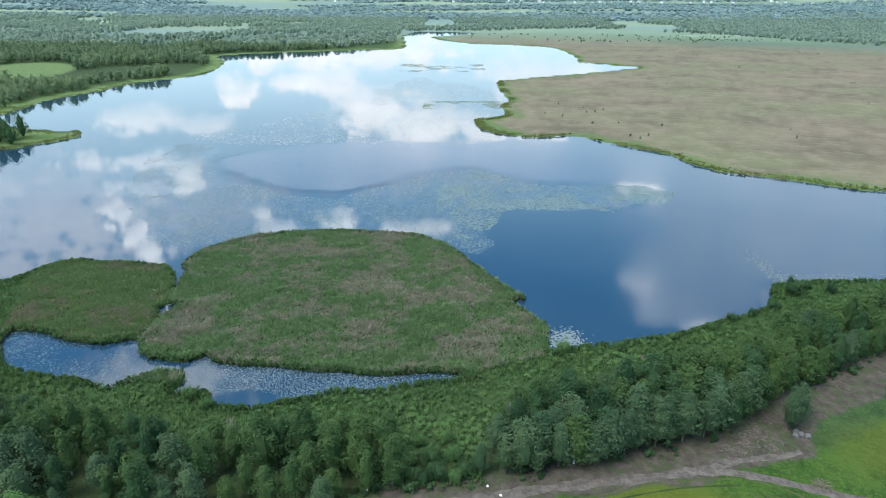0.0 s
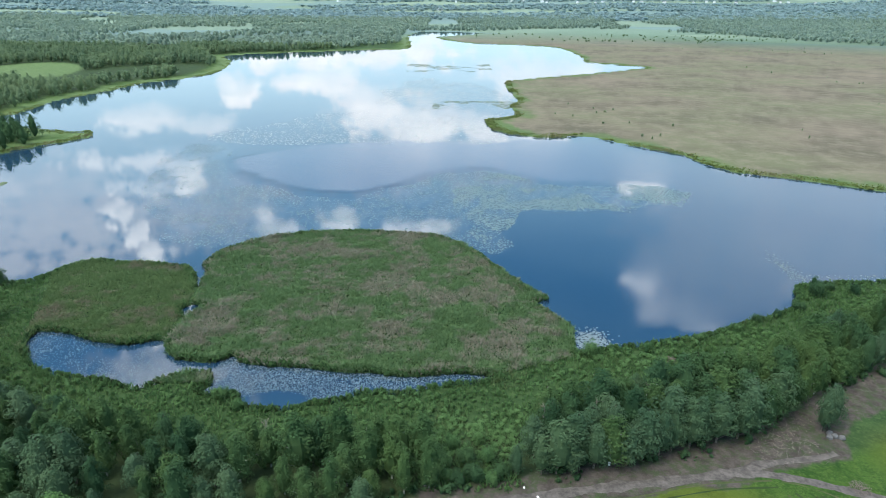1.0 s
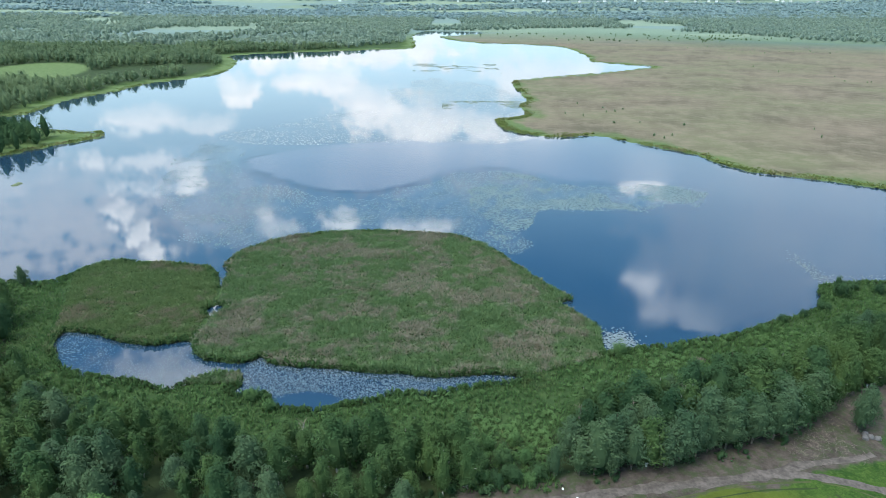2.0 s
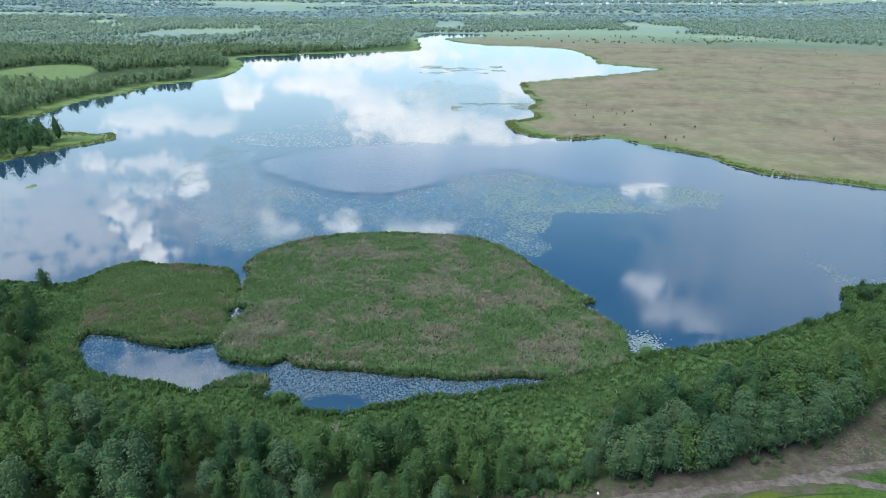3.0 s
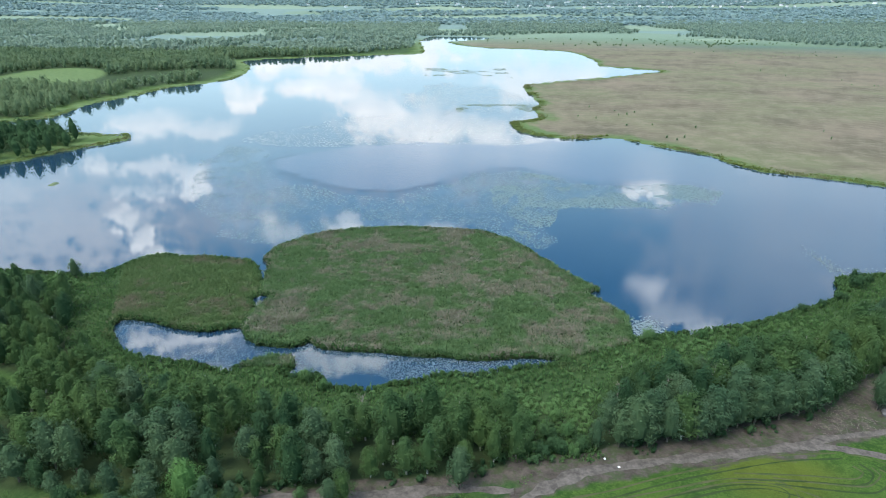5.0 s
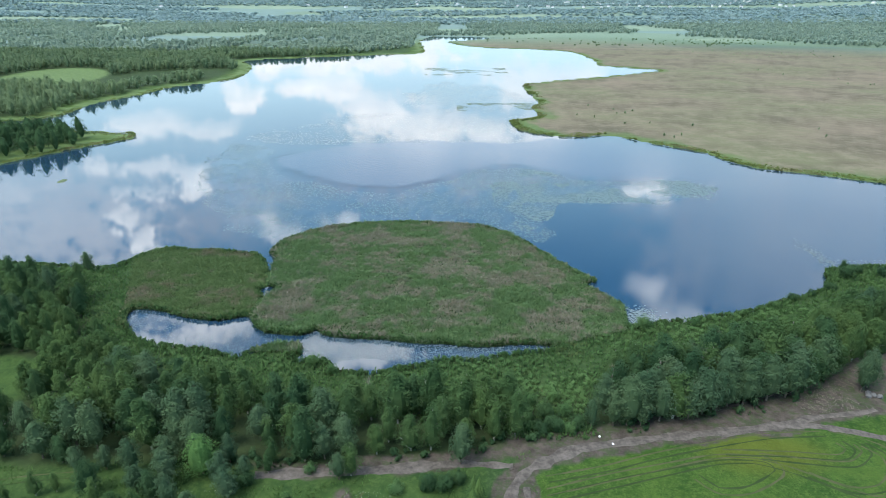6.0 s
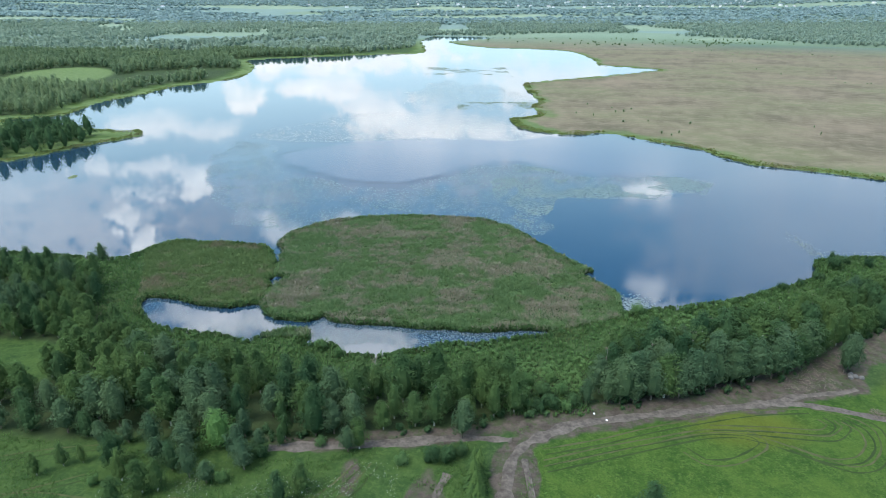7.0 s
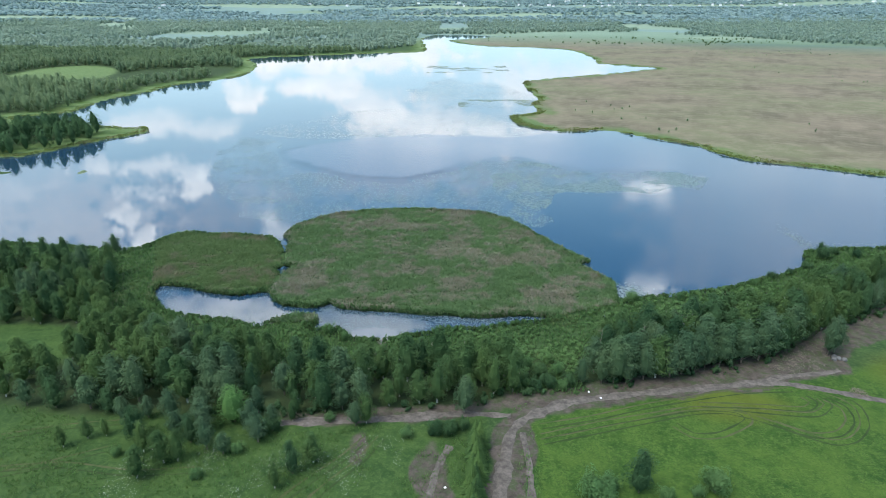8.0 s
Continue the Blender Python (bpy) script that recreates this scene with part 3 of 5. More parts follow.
def water_sheet():
    """The lake's surface: weed and lee shores keep it calm, the open parts are finely rippled, and one part has
    reflected lavender sky painted into its base colour.
    """
    gx = np.concatenate([np.linspace(-460, -150, 6)[:-1], np.arange(-150, 240, 2.6), np.linspace(240, 420, 5)])
    gy = np.concatenate([np.arange(95, 420, 2.6), np.linspace(420, 1640, 12)])
    x, y = np.meshgrid(gx, gy, indexing="ij")
    i = np.arange(x.size).reshape(x.shape)
    f = np.stack([i[:-1, :-1], i[1:, :-1], i[1:, 1:], i[:-1, 1:]], -1).reshape(-1, 4)
    me = mesh_of("water", np.stack([x, y, x * 0], -1).reshape(-1, 3), f, M_WATER)
    d = inside_distance(x, y, RIPPLE_LINE) + (vnoise(x, y, 12, 3) - 0.5) * 9
    reflection_tint = smooth(-1, 1.6, d) * smooth(140, 40, x) * (0.75 + 0.5 * vnoise(x, y, 40, 3))
    lee = smooth(3, 9, -shore(x, y) + (vnoise(x, y, 20, 3) - 0.5) * 8)
    weed = smooth(-2, 2, inside_distance(x, y, EAST_MAT) + (vnoise(x, y, 9, 3) - 0.5) * 12)
    east = smooth(0, 14, x - np.interp(y, [130, 210, 250, 290, 330, 420], [5, 12, 30, 60, -200, -200])) * smooth(392, 384, y - 0.06 * np.abs(x)) * (y < 420)
    open_water = np.maximum(smooth(-1, 1.6, d), 0.45 * east * smooth(60, 110, x - (y - 250) * 0.3) + 0.3 * east) * lee * (1 - weed) * (x > -130)
    clear = smooth(-6.5, -4, d) * smooth(0.2, -1.5, d) * smooth(0.3, 0.5, vnoise(x, y, 18, 3)) * smooth(40, 0, x) * smooth(362, 345, y)
    mat = smooth(-1, 2, inside_distance(x, y, MAT_LINE) + (vnoise(x, y, 14, 3) - 0.5) * 14) * (0.5 + 0.7 * vnoise(x, y, 24, 3))
    at = me.attributes.new("reflection_tint", "FLOAT_COLOR", "POINT")
    at.data.foreach_set("color", np.clip(np.stack([open_water, reflection_tint, mat * (1 - clear), clear], -1), 0, 1).astype(np.float32).ravel())
    return tagged(new("water", me), "calm lake water reflecting clouds and blue sky", "lake", kind="structure")


water_sheet()


def ribbon(line, width, lift, mat, name, rough=0.5, seg=0.7, across=6, dip=0.0):
    """A strip draped along a line, with uneven edges and, with dip, two wheel hollows."""
    cum = np.concatenate([[0], np.cumsum(np.hypot(*np.diff(line, axis=0).T))])
    s = np.arange(0, cum[-1], seg)
    px, py = np.interp(s, cum, line[:, 0]), np.interp(s, cum, line[:, 1])
    tx, ty = np.gradient(px), np.gradient(py)
    n = np.hypot(tx, ty)
    nx, ny = -ty / n, tx / n
    w = width * (1 + rough * (vnoise(s, s * 0, 3.0, 3) - 0.5) * 1.6)
    u = np.linspace(-0.5, 0.5, across)
    x = px[:, None] + nx[:, None] * u * w[:, None] + (vnoise(px[:, None] + u * 9, py[:, None], 2, 2) - 0.5) * 0.4
    y = py[:, None] + ny[:, None] * u * w[:, None]
    edge = 1 - (2 * np.abs(u)) ** 6
    z = level(x, y) + (lift + 0.03) * edge[None] - 0.03 - dip * np.exp(-((np.abs(u) - 0.27) / 0.09) ** 2)[None]
    i = np.arange(x.size).reshape(x.shape)
    f = np.stack([i[:-1, :-1], i[1:, :-1], i[1:, 1:], i[:-1, 1:]], -1).reshape(-1, 4)
    return new(name, mesh_of(name, np.stack([x, y, z], -1).reshape(-1, 3), f[:, ::-1], mat, flat=False))


MAIN_WAY = curve_through(TRACK[:-6] + [(47, 92.9), (53, 92.6), (60.7, 90.7), (67, 88.3), (74, 85.8), (96, 78)], 6, False)
tagged(ribbon(MAIN_WAY, 2.8, 0.10, M_TRACK, "road", 0.8, across=12, dip=0.05), "rutted bare-earth farm track beside the meadow", "track", kind="structure")
tagged(ribbon(curve_through([(-66, 76.6), (-53, 77.6), (-40, 78.4), (-26, 80.2), (-14, 79.6)], 6, False), 2.6, 0.09, M_TRACK, "road", 0.9, across=10, dip=0.04), "muddy brown side track along the wood's edge", "track", kind="structure")
tagged(ribbon(curve_through([(47, 93.4), (53.5, 95.2), (60, 96.4), (67.5, 97.6), (71.5, 99)], 6, False), 1.6, 0.09, M_TRACK, "road", 1.3, across=10, dip=0.04), "narrow littered side track below the cut wood", "track", kind="structure")
tagged(ribbon(curve_through([(-13.5, 48), (-12.5, 58), (-12.2, 66), (-12.5, 74)], 6, False), 1.3, 0.09, M_TRACK, "road", 1.0, across=10, dip=0.03), "pale worn second wheel way beside the track", "track", kind="structure")
tagged(ribbon(curve_through([(-33, 40), (-32.5, 52), (-31, 62), (-28, 70)], 6, False), 1.5, 0.08, M_TRACK, "road", 1.2, across=10, dip=0.03), "short bare-earth spur in the meadow", "track", kind="structure")


def wheel_ruts(points, closed=False, gauge=1.7):
    mid = curve_through(points, 8, closed)
    if closed:
        mid = np.vstack([mid, mid[:1]])
    t = np.gradient(mid, axis=0)
    n = np.stack([-t[:, 1], t[:, 0]], -1) / np.hypot(t[:, 0], t[:, 1])[:, None]
    for side in (-0.5, 0.5):
        tagged(ribbon(mid + n * gauge * side, 0.55, 0.04, M_RUT if side < 0 else M_WORN, "wheel_rut", 0.9, 0.6, 4), "wheel rut pressed into the green meadow grass", "wheel rut", "wheel ruts in the meadow", "structure")


wheel_ruts([(-8.5, 70.9), (3.1, 74.3), (16.6, 78.3), (26.4, 81), (34.3, 81.5), (40.9, 79.1), (46.5, 75.3), (52.8, 71.4), (58.1, 72.1), (63.5, 76.8), (66, 82.8), (64.6, 87.1), (59.8, 90.2), (55.3, 91.6)])
wheel_ruts([(-8.3, 72.6), (4.9, 76.8), (17, 79.9), (28, 82.4), (36.9, 82.0), (38.8, 78.5), (31.1, 73.7), (24.8, 73.2), (21.4, 77)])
wheel_ruts([(36.9, 82.8), (47, 81.2), (54.4, 80.6), (59.4, 83.8), (59.2, 87)])
wheel_ruts([(30, 84), (44, 83.4), (53, 82.6), (56.6, 84.8), (55.6, 87.6)])
wheel_ruts([(44, 77.6), (50, 73.6), (56, 74), (61, 78), (62.6, 83), (60, 87)])
wheel_ruts([(-8, 76), (4, 79), (16, 83), (30, 86.6), (42, 89.2), (54, 90)])
wheel_ruts([(-63, 50), (-56, 59), (-50, 66), (-46, 72)])
wheel_ruts([(-58, 48), (-52, 58), (-46.5, 65), (-43, 72)])
wheel_ruts([(-150, 66), (-130, 70), (-112, 75), (-98, 77)])
wheel_ruts([(-128, 60), (-108, 63), (-92, 61), (-78, 62)])
wheel_ruts([(-140, 55), (-118, 60), (-100, 68)])
wheel_ruts([(58, 58), (66, 64), (74, 66), (90, 67)])


# ---- vegetation meshes ----
def leaf_cloud(blobs, count, size, seed, up=0.35, tilt=0.25, loose=0.22):
    """Small leaf sprays over lobes of (x, y, z, radius, half height): quads of verts and faces."""
    r = np.random.RandomState(seed)
    blobs = np.array(blobs, float)
    weight = blobs[:, 3] * blobs[:, 4]
    pick = blobs[r.choice(len(blobs), count, p=weight / weight.sum())]
    d = r.normal(size=(count, 3))
    d[:, 2] += up
    d /= np.linalg.norm(d, axis=1)[:, None]
    depth = 1 - 0.25 * r.rand(count) ** 2
    centre = pick[:, :3] + d * np.stack([pick[:, 3], pick[:, 3], pick[:, 4]], -1) * depth[:, None]
    middle = np.average(blobs[:, :3], axis=0, weights=weight)
    out = centre - middle
    out /= np.linalg.norm(out, axis=1)[:, None] + 1e-6
    normal = d * 0.75 + out * 0.6 + r.normal(size=(count, 3)) * loose + np.array([0, 0, tilt])
    normal /= np.linalg.norm(normal, axis=1)[:, None]
    a = np.cross(normal, r.normal(size=(count, 3)))
    a /= np.linalg.norm(a, axis=1)[:, None]
    b = np.cross(normal, a)
    s = size * (0.6 + 0.8 * r.rand(count))[:, None]
    k = s * (0.6 + 0.4 * r.rand(count))[:, None]
    bend = normal * s * 0.25
    v = np.stack([centre + a * s, centre + b * k + bend, centre - a * s * 0.6 - b * k * 0.7], 1).reshape(-1, 3)
    return v, np.arange(count * 3).reshape(-1, 3)


def tube(points, radii, sides=6):
    p = np.array(points, float)
    ring = np.stack([np.cos(np.arange(sides) * 2 * np.pi / sides), np.sin(np.arange(sides) * 2 * np.pi / sides)], -1)
    v = np.concatenate([np.concatenate([p[i, :2] + ring * radii[i], np.full((sides, 1), p[i, 2])], 1) for i in range(len(p))])
    f = [[i * sides + k, i * sides + (k + 1) % sides, (i + 1) * sides + (k + 1) % sides, (i + 1) * sides + k] for i in range(len(p) - 1) for k in range(sides)]
    return v, np.array(f)


def joined(pieces):
    vs, fs, n = [], [], 0
    for v, f in pieces:
        vs.append(v)
        f = np.asarray(f)
        if f.shape[1] == 4:
            f = np.concatenate([f[:, [0, 1, 2]], f[:, [0, 2, 3]]])
        fs.append(f + n)
        n += len(v)
    return np.concatenate(vs), np.concatenate(fs)


def core(blobs):
    """A rough inner mass so that a crown does not see through."""
    out = []
    for x, y, z, r, h in blobs:
        out.append(tube([(x, y, z - h * 0.75), (x, y, z - h * 0.2), (x, y, z + h * 0.45), (x, y, z + h * 0.8)], [r * 0.3, r * 0.72, r * 0.55, r * 0.08], 5))
    return joined(out)


HABIT = {"birch": (0.10, 0.235, 0.10), "alder": (0.06, 0.285, 0.0), "aspen": (0.14, 0.255, 0.02), "maple": (0.08, 0.36, 0.0)}   # crown's foot, half width, point


def tall_tree(kind, height, seed, count=2400, size=0.19):
    """Trunk with limbs, and a crown of many small sprays grouped in clumps, as two (verts, faces)."""
    r = random.Random(seed)
    lean = r.uniform(-0.03, 0.03), r.uniform(-0.03, 0.03)
    foot, wide, point = HABIT[kind]
    point += r.uniform(0, 0.25)
    base, girth = foot * height, wide * height * r.uniform(0.88, 1.14) * (1 + point * 0.3)

    def reach(t):
        return girth * max(0.05, math.sin(math.pi * min(1, 0.20 + 0.77 * t))) ** 0.8 * (1 - point * t)

    # two or three leaders, each with its own top, carry the clumps
    leaders = [(r.uniform(0, 6.3), r.uniform(0.0, 0.26), r.uniform(0.86, 1.0)) for _ in range(3)]
    blobs = []
    lobes = 40
    for k in range(lobes):
        t = ((k + 0.5) / lobes) ** 0.82
        turn, aside, top = leaders[k % 3]
        z, w = base + (height * top - base) * (0.05 + 0.93 * t), reach(t)
        a, rad = k * 2.4 + r.uniform(-0.5, 0.5), girth * r.uniform(0.20, 0.38) * (1 - 0.35 * t) + 0.15
        q = max(0.0, w * 0.92 - rad * 0.5) * r.uniform(0.72, 1.18)
        ox, oy = math.cos(turn) * aside * girth * (0.3 + t), math.sin(turn) * aside * girth * (0.3 + t)
        blobs.append((math.cos(a) * q + ox + lean[0] * z, math.sin(a) * q + oy + lean[1] * z, z, rad, rad * r.uniform(0.7, 1.15)))
    steps = [0.0, 0.15, 0.35, 0.55, 0.75, 0.95]
    mass = tube([(lean[0] * (base + (height - base) * t), lean[1] * (base + (height - base) * t), base + (height - base) * t * 0.93) for t in steps], [reach(t) * 0.55 * (0.3 if t == 0 else 1) for t in steps], 8)
    crown = joined([leaf_cloud(blobs, count, size, seed), mass])
    pts = [(lean[0] * z, lean[1] * z, z) for z in (-0.3, height * 0.25, height * 0.55, height * 0.93)]
    w = height * 0.0125
    limbs = [tube(pts, [w * 1.3, w, w * 0.6, w * 0.15])]
    for x, y, z, rad, h in blobs[2:-10:8]:
        z0 = max(z - h * 1.6 - 0.6, base * 0.5)
        limbs.append(tube([(lean[0] * z0, lean[1] * z0, z0), (x * 0.6, y * 0.6, z0 + (z - z0) * 0.5), (x, y, z)], [w * 0.45, w * 0.3, w * 0.1], 4))
    return joined(limbs), crown


def shrub(radius, height, seed, count=200, size=0.32, lobes=7):
    r = random.Random(seed)
    blobs = [(0, 0, height * 0.5, radius * 0.6, height * 0.5)]
    for k in range(lobes):
        a, q = r.uniform(0, 6.3), radius * r.uniform(0.3, 0.75)
        h = height * r.uniform(0.3, 0.5)
        blobs.append((math.cos(a) * q, math.sin(a) * q, h * r.uniform(0.9, 1.3), radius * r.uniform(0.3, 0.5), h))
    crown = joined([leaf_cloud(blobs, count, size, seed), core(blobs[:2])])
    stems = [tube([(0, 0, -0.2), (b[0] * 0.4, b[1] * 0.4, b[2] * 0.5), (b[0], b[1], b[2])], [0.07, 0.05, 0.02], 4) for b in blobs[1:5]]
    return joined(stems), crown


def spruce(height, seed):
    r = np.random.RandomState(seed)
    pieces = [tube([(0, 0, height * 0.08), (0, 0, height * 0.5), (0, 0, height * 0.97)], [height * 0.14, height * 0.09, 0.02], 7)]
    tiers = 17
    quads = []
    for k in range(tiers):
        t = k / (tiers - 1)
        z, rad = height * (0.06 + 0.90 * t), height * 0.33 * (1 - t) ** 0.85 + 0.15
        for j in range(13 - int(6 * t)):
            a = j * 6.283 / (13 - int(6 * t)) + k * 0.7 + r.uniform(-0.15, 0.15)
            o, wdt = rad * r.uniform(0.8, 1.15), 0.18 + 0.16 * rad
            c, s = math.cos(a), math.sin(a)
            zt = z - o * 0.35
            quads.append([(c * 0.1, s * 0.1, z + 0.25), (c * o * 0.6 - s * wdt, s * o * 0.6 + c * wdt, z - o * 0.22), (c * o, s * o, zt + 0.1), (c * o * 0.6 + s * wdt, s * o * 0.6 - c * wdt, z - o * 0.22)])
    q = np.array(quads)
    pieces.append((q.reshape(-1, 3), np.arange(len(q) * 4).reshape(-1, 4)))
    return tube([(0, 0, -0.2), (0, 0, height * 0.5)], [0.16, 0.08]), joined(pieces)


def far_tree(seed, count, size, tilt=0.7, sides=6, full=0.55, rings=((0.05, 0.10), (0.26, 0.31), (0.52, 0.34), (0.74, 0.22), (0.88, 0.03))):
    """A small crown: a rough leafy mass with sprays in clumps over it."""
    r = random.Random(seed)
    v, f = joined([tube([(r.uniform(-.04, .04), r.uniform(-.04, .04), z) for z, q in rings], [q * full * r.uniform(0.9, 1.1) for z, q in rings], sides)])
    blobs = []
    for k in range(9):
        a, z = k * 2.4 + r.uniform(-0.4, 0.4), 0.22 + 0.075 * k + r.uniform(-0.05, 0.05)
        q = 0.36 * math.sin(math.pi * min(1, 0.35 + 0.55 * k / 8)) * r.uniform(0.6, 1.1)
        blobs.append((math.cos(a) * q, math.sin(a) * q, z, r.uniform(0.14, 0.24), r.uniform(0.09, 0.17)))
    return joined([leaf_cloud(blobs, count, size, seed, 0.5, tilt), (v, f)])


def stuff(name, variants, places, mat, label, category, sizes, tall=None):
    """Many plants joined in one mesh."""
    places, sizes = np.asarray(places, float), np.asarray(sizes, float)
    tall = sizes if tall is None else np.asarray(tall, float)
    z = level(places[:, 0], places[:, 1])
    which, spin = rng.randint(len(variants), size=len(places)), rng.rand(len(places)) * 6.283
    vs, fs, n = [], [], 0
    for k, (v, f) in enumerate(variants):
        sel = np.where(which == k)[0]
        if not len(sel):
            continue
        c, s = np.cos(spin[sel])[:, None], np.sin(spin[sel])[:, None]
        x = (v[None, :, 0] * c - v[None, :, 1] * s) * sizes[sel][:, None] + places[sel, 0][:, None]
        y = (v[None, :, 0] * s + v[None, :, 1] * c) * sizes[sel][:, None] + places[sel, 1][:, None]
        zz = v[None, :, 2] * tall[sel][:, None] + z[sel][:, None]
        vs.append(np.stack([x, y, zz], -1).reshape(-1, 3))
        fs.append((f[None] + (np.arange(len(sel)) * len(v))[:, None, None] + n).reshape(-1, f.shape[1]))
        n += len(sel) * len(v)
    return tagged(new(name, mesh_of(name, np.concatenate(vs), np.concatenate(fs), mat, flat=False)), label, category, kind="stuff")


def blades(name, places, height, width, mat, label, category, k=3, spread=0.45, lean=1.1):
    """Tufts of k upright blades at every place, one mesh."""
    places = np.asarray(places, float)
    n = len(places)
    z = level(places[:, 0], places[:, 1])
    p = np.repeat(np.stack([places[:, 0], places[:, 1], z - 0.05], -1), k, 0)
    h = np.repeat(np.asarray(height) * np.ones(n), k) * (0.65 + 0.5 * rng.rand(n * k))
    a, b = rng.rand(n * k) * 6.283, rng.rand(n * k) * 6.283
    off = rng.rand(n * k) * spread
    p[:, 0] += np.cos(b) * off
    p[:, 1] += np.sin(b) * off
    w = width * (0.6 + 0.8 * rng.rand(n * k))
    side = np.stack([np.cos(a) * w, np.sin(a) * w, a * 0], -1)
    tip = p + np.stack([np.cos(b) * h * lean * rng.rand(n * k), np.sin(b) * h * lean * rng.rand(n * k), h], -1)
    mid = p + (tip - p) * 0.6
    mid[:, 2] += h * 0.12
    v = np.stack([p, mid + side, tip, mid - side], 1).reshape(-1, 3)
    me = mesh_of(name, v, np.arange(n * k * 4).reshape(-1, 4), mat)
    return tagged(new(name, me), label, category, kind="stuff")


def pads(name, places, size, mat, label, category, sides=6):
    """Flat floating leaves on the water."""
    places = np.asarray(places, float)
    n = len(places)
    a = rng.rand(n)[:, None] * 6.283 + np.arange(sides) * 6.283 / sides
    r = (np.asarray(size) * np.ones(n) * (0.6 + 0.8 * rng.rand(n)))[:, None] * (0.8 + 0.4 * rng.rand(n, sides))
    v = np.stack([places[:, 0][:, None] + np.cos(a) * r, places[:, 1][:, None] + np.sin(a) * r, 0.012 + 0.02 * rng.rand(n)[:, None] + 0.015 * rng.rand(n, sides)], -1)
    return tagged(new(name, mesh_of(name, v.reshape(-1, 3), np.arange(n * sides).reshape(-1, sides), mat)), label, category, kind="stuff")


def sample(x0, x1, y0, y1, n):
    return np.stack([x0 + (x1 - x0) * rng.rand(n), y0 + (y1 - y0) * rng.rand(n)], -1)


def spaced(points, gap):
    """Drops the points that stand closer than gap to one kept before."""
    cells, keep = {}, []
    gaps = gap if hasattr(gap, "__len__") else np.full(len(points), gap)
    cell = float(np.max(gaps))
    for i, (x, y) in enumerate(points):
        cx, cy = int(x // cell), int(y // cell)
        if all((x - points[j][0]) ** 2 + (y - points[j][1]) ** 2 > gaps[i] ** 2 for u in (-1, 0, 1) for v in (-1, 0, 1) for j in cells.get((cx + u, cy + v), ())):
            cells.setdefault((cx, cy), []).append(i)
            keep.append(i)
    return np.array(keep)


# ---- reed beds ----
def on_land(p, low=0.1, high=1e9):
    d = shore(p[:, 0], p[:, 1])
    return p[(d > low) & (d < high)]


ISLAND_BOX = sample(-96, 27, 122, 227, 78000)
side = ISLAND_BOX[:, 0] - np.interp(ISLAND_BOX[:, 1], [138, 142, 156, 168, 183, 190], [-86.5, -86.6, -86.6, -88, -91.6, -95])
south = ISLAND_BOX[:, 1] - np.interp(ISLAND_BOX[:, 0], [-90, -60, 0, 6, 18, 27], [120, 122, 125.5, 127.5, 132, 136])
reeds = on_land(ISLAND_BOX[(side > 0.9) & (south > 0)])
edge = smooth(3.0, 0.5, shore(reeds[:, 0], reeds[:, 1]))
blades("reed_bed", reeds, 0.35 + 1.5 * vnoise(reeds[:, 0], reeds[:, 1], 3.5, 3) ** 1.5 + 0.6 * edge, 0.15, M_REED, "dense green sedge with dry straw patches on a low island", "reeds")
p = sample(-165, -86, 128, 197, 34000)
side = p[:, 0] - np.interp(p[:, 1], [138, 142, 156, 168, 183, 190], [-86.5, -86.6, -86.6, -88, -91.6, -95])
west = p[:, 0] - np.interp(p[:, 1], [128, 145, 160, 174, 184, 196], [-122, -126, -132, -138, -142, -146])
p, west = p[(side < -0.9) & (west > 0.5) & (p[:, 1] > 136)], None
p = on_land(p)
edge = smooth(3.0, 0.5, shore(p[:, 0], p[:, 1]))
blades("reed_bed", p, 0.35 + 1.2 * vnoise(p[:, 0], p[:, 1], 3.5, 3) ** 1.5 + 0.6 * edge, 0.14, M_OLIVE, "olive and brown sedge on the smaller islet", "reeds")
rim = []
for line in (LAKE_LINE, POND_LINE, CHANNEL_LINE, POOL_LINE):
    cum = np.concatenate([[0], np.cumsum(np.hypot(*np.diff(line, axis=0).T))])
    s = rng.rand(int(cum[-1] * 6)) * cum[-1]
    q = np.stack([np.interp(s, cum, line[:, 0]), np.interp(s, cum, line[:, 1])], -1) + rng.normal(size=(len(s), 2)) * 1.3
    rim.append(q[(q[:, 1] < 232) & (np.abs(q[:, 0]) < 200)])
rim = on_land(np.concatenate(rim), -0.25, 1.6)
blades("reed_edge", rim, 1.1 + 0.6 * vnoise(rim[:, 0], rim[:, 1], 4, 2), 0.14, M_LUSH, "tall dark green reed fringe along the water's edge", "reeds")

foot = rim[shore(rim[:, 0], rim[:, 1]) < 0.7]
# near-black blades: the shaded face of the reed edge, put into the colour
s = Shade("shaded_reeds", 0.9, 0.05)
M_REED_SHADE = s.paint(s.mix(s.island, (0.018, 0.026, 0.012), (0.045, 0.060, 0.022)))
blades("shaded_reeds", np.repeat(foot, 2, 0) + rng.normal(size=(len(foot) * 2, 2)) * 0.25, 1.15, 0.16, M_REED_SHADE, "upright reeds at the waterline, coloured dark as the bank's shaded side", "reeds", 3, 0.3, 0.15)

# rounded clumps along the islands' banks and the marsh's edge
CLUMPS = [shrub(1.5, 2.3, 240 + k, 80, 0.5, 4)[1] for k in range(4)]
q = rim[(shore(rim[:, 0], rim[:, 1]) > -0.1) & (shore(rim[:, 0], rim[:, 1]) < 0.8)]
q = q[spaced(q, 0.95)]
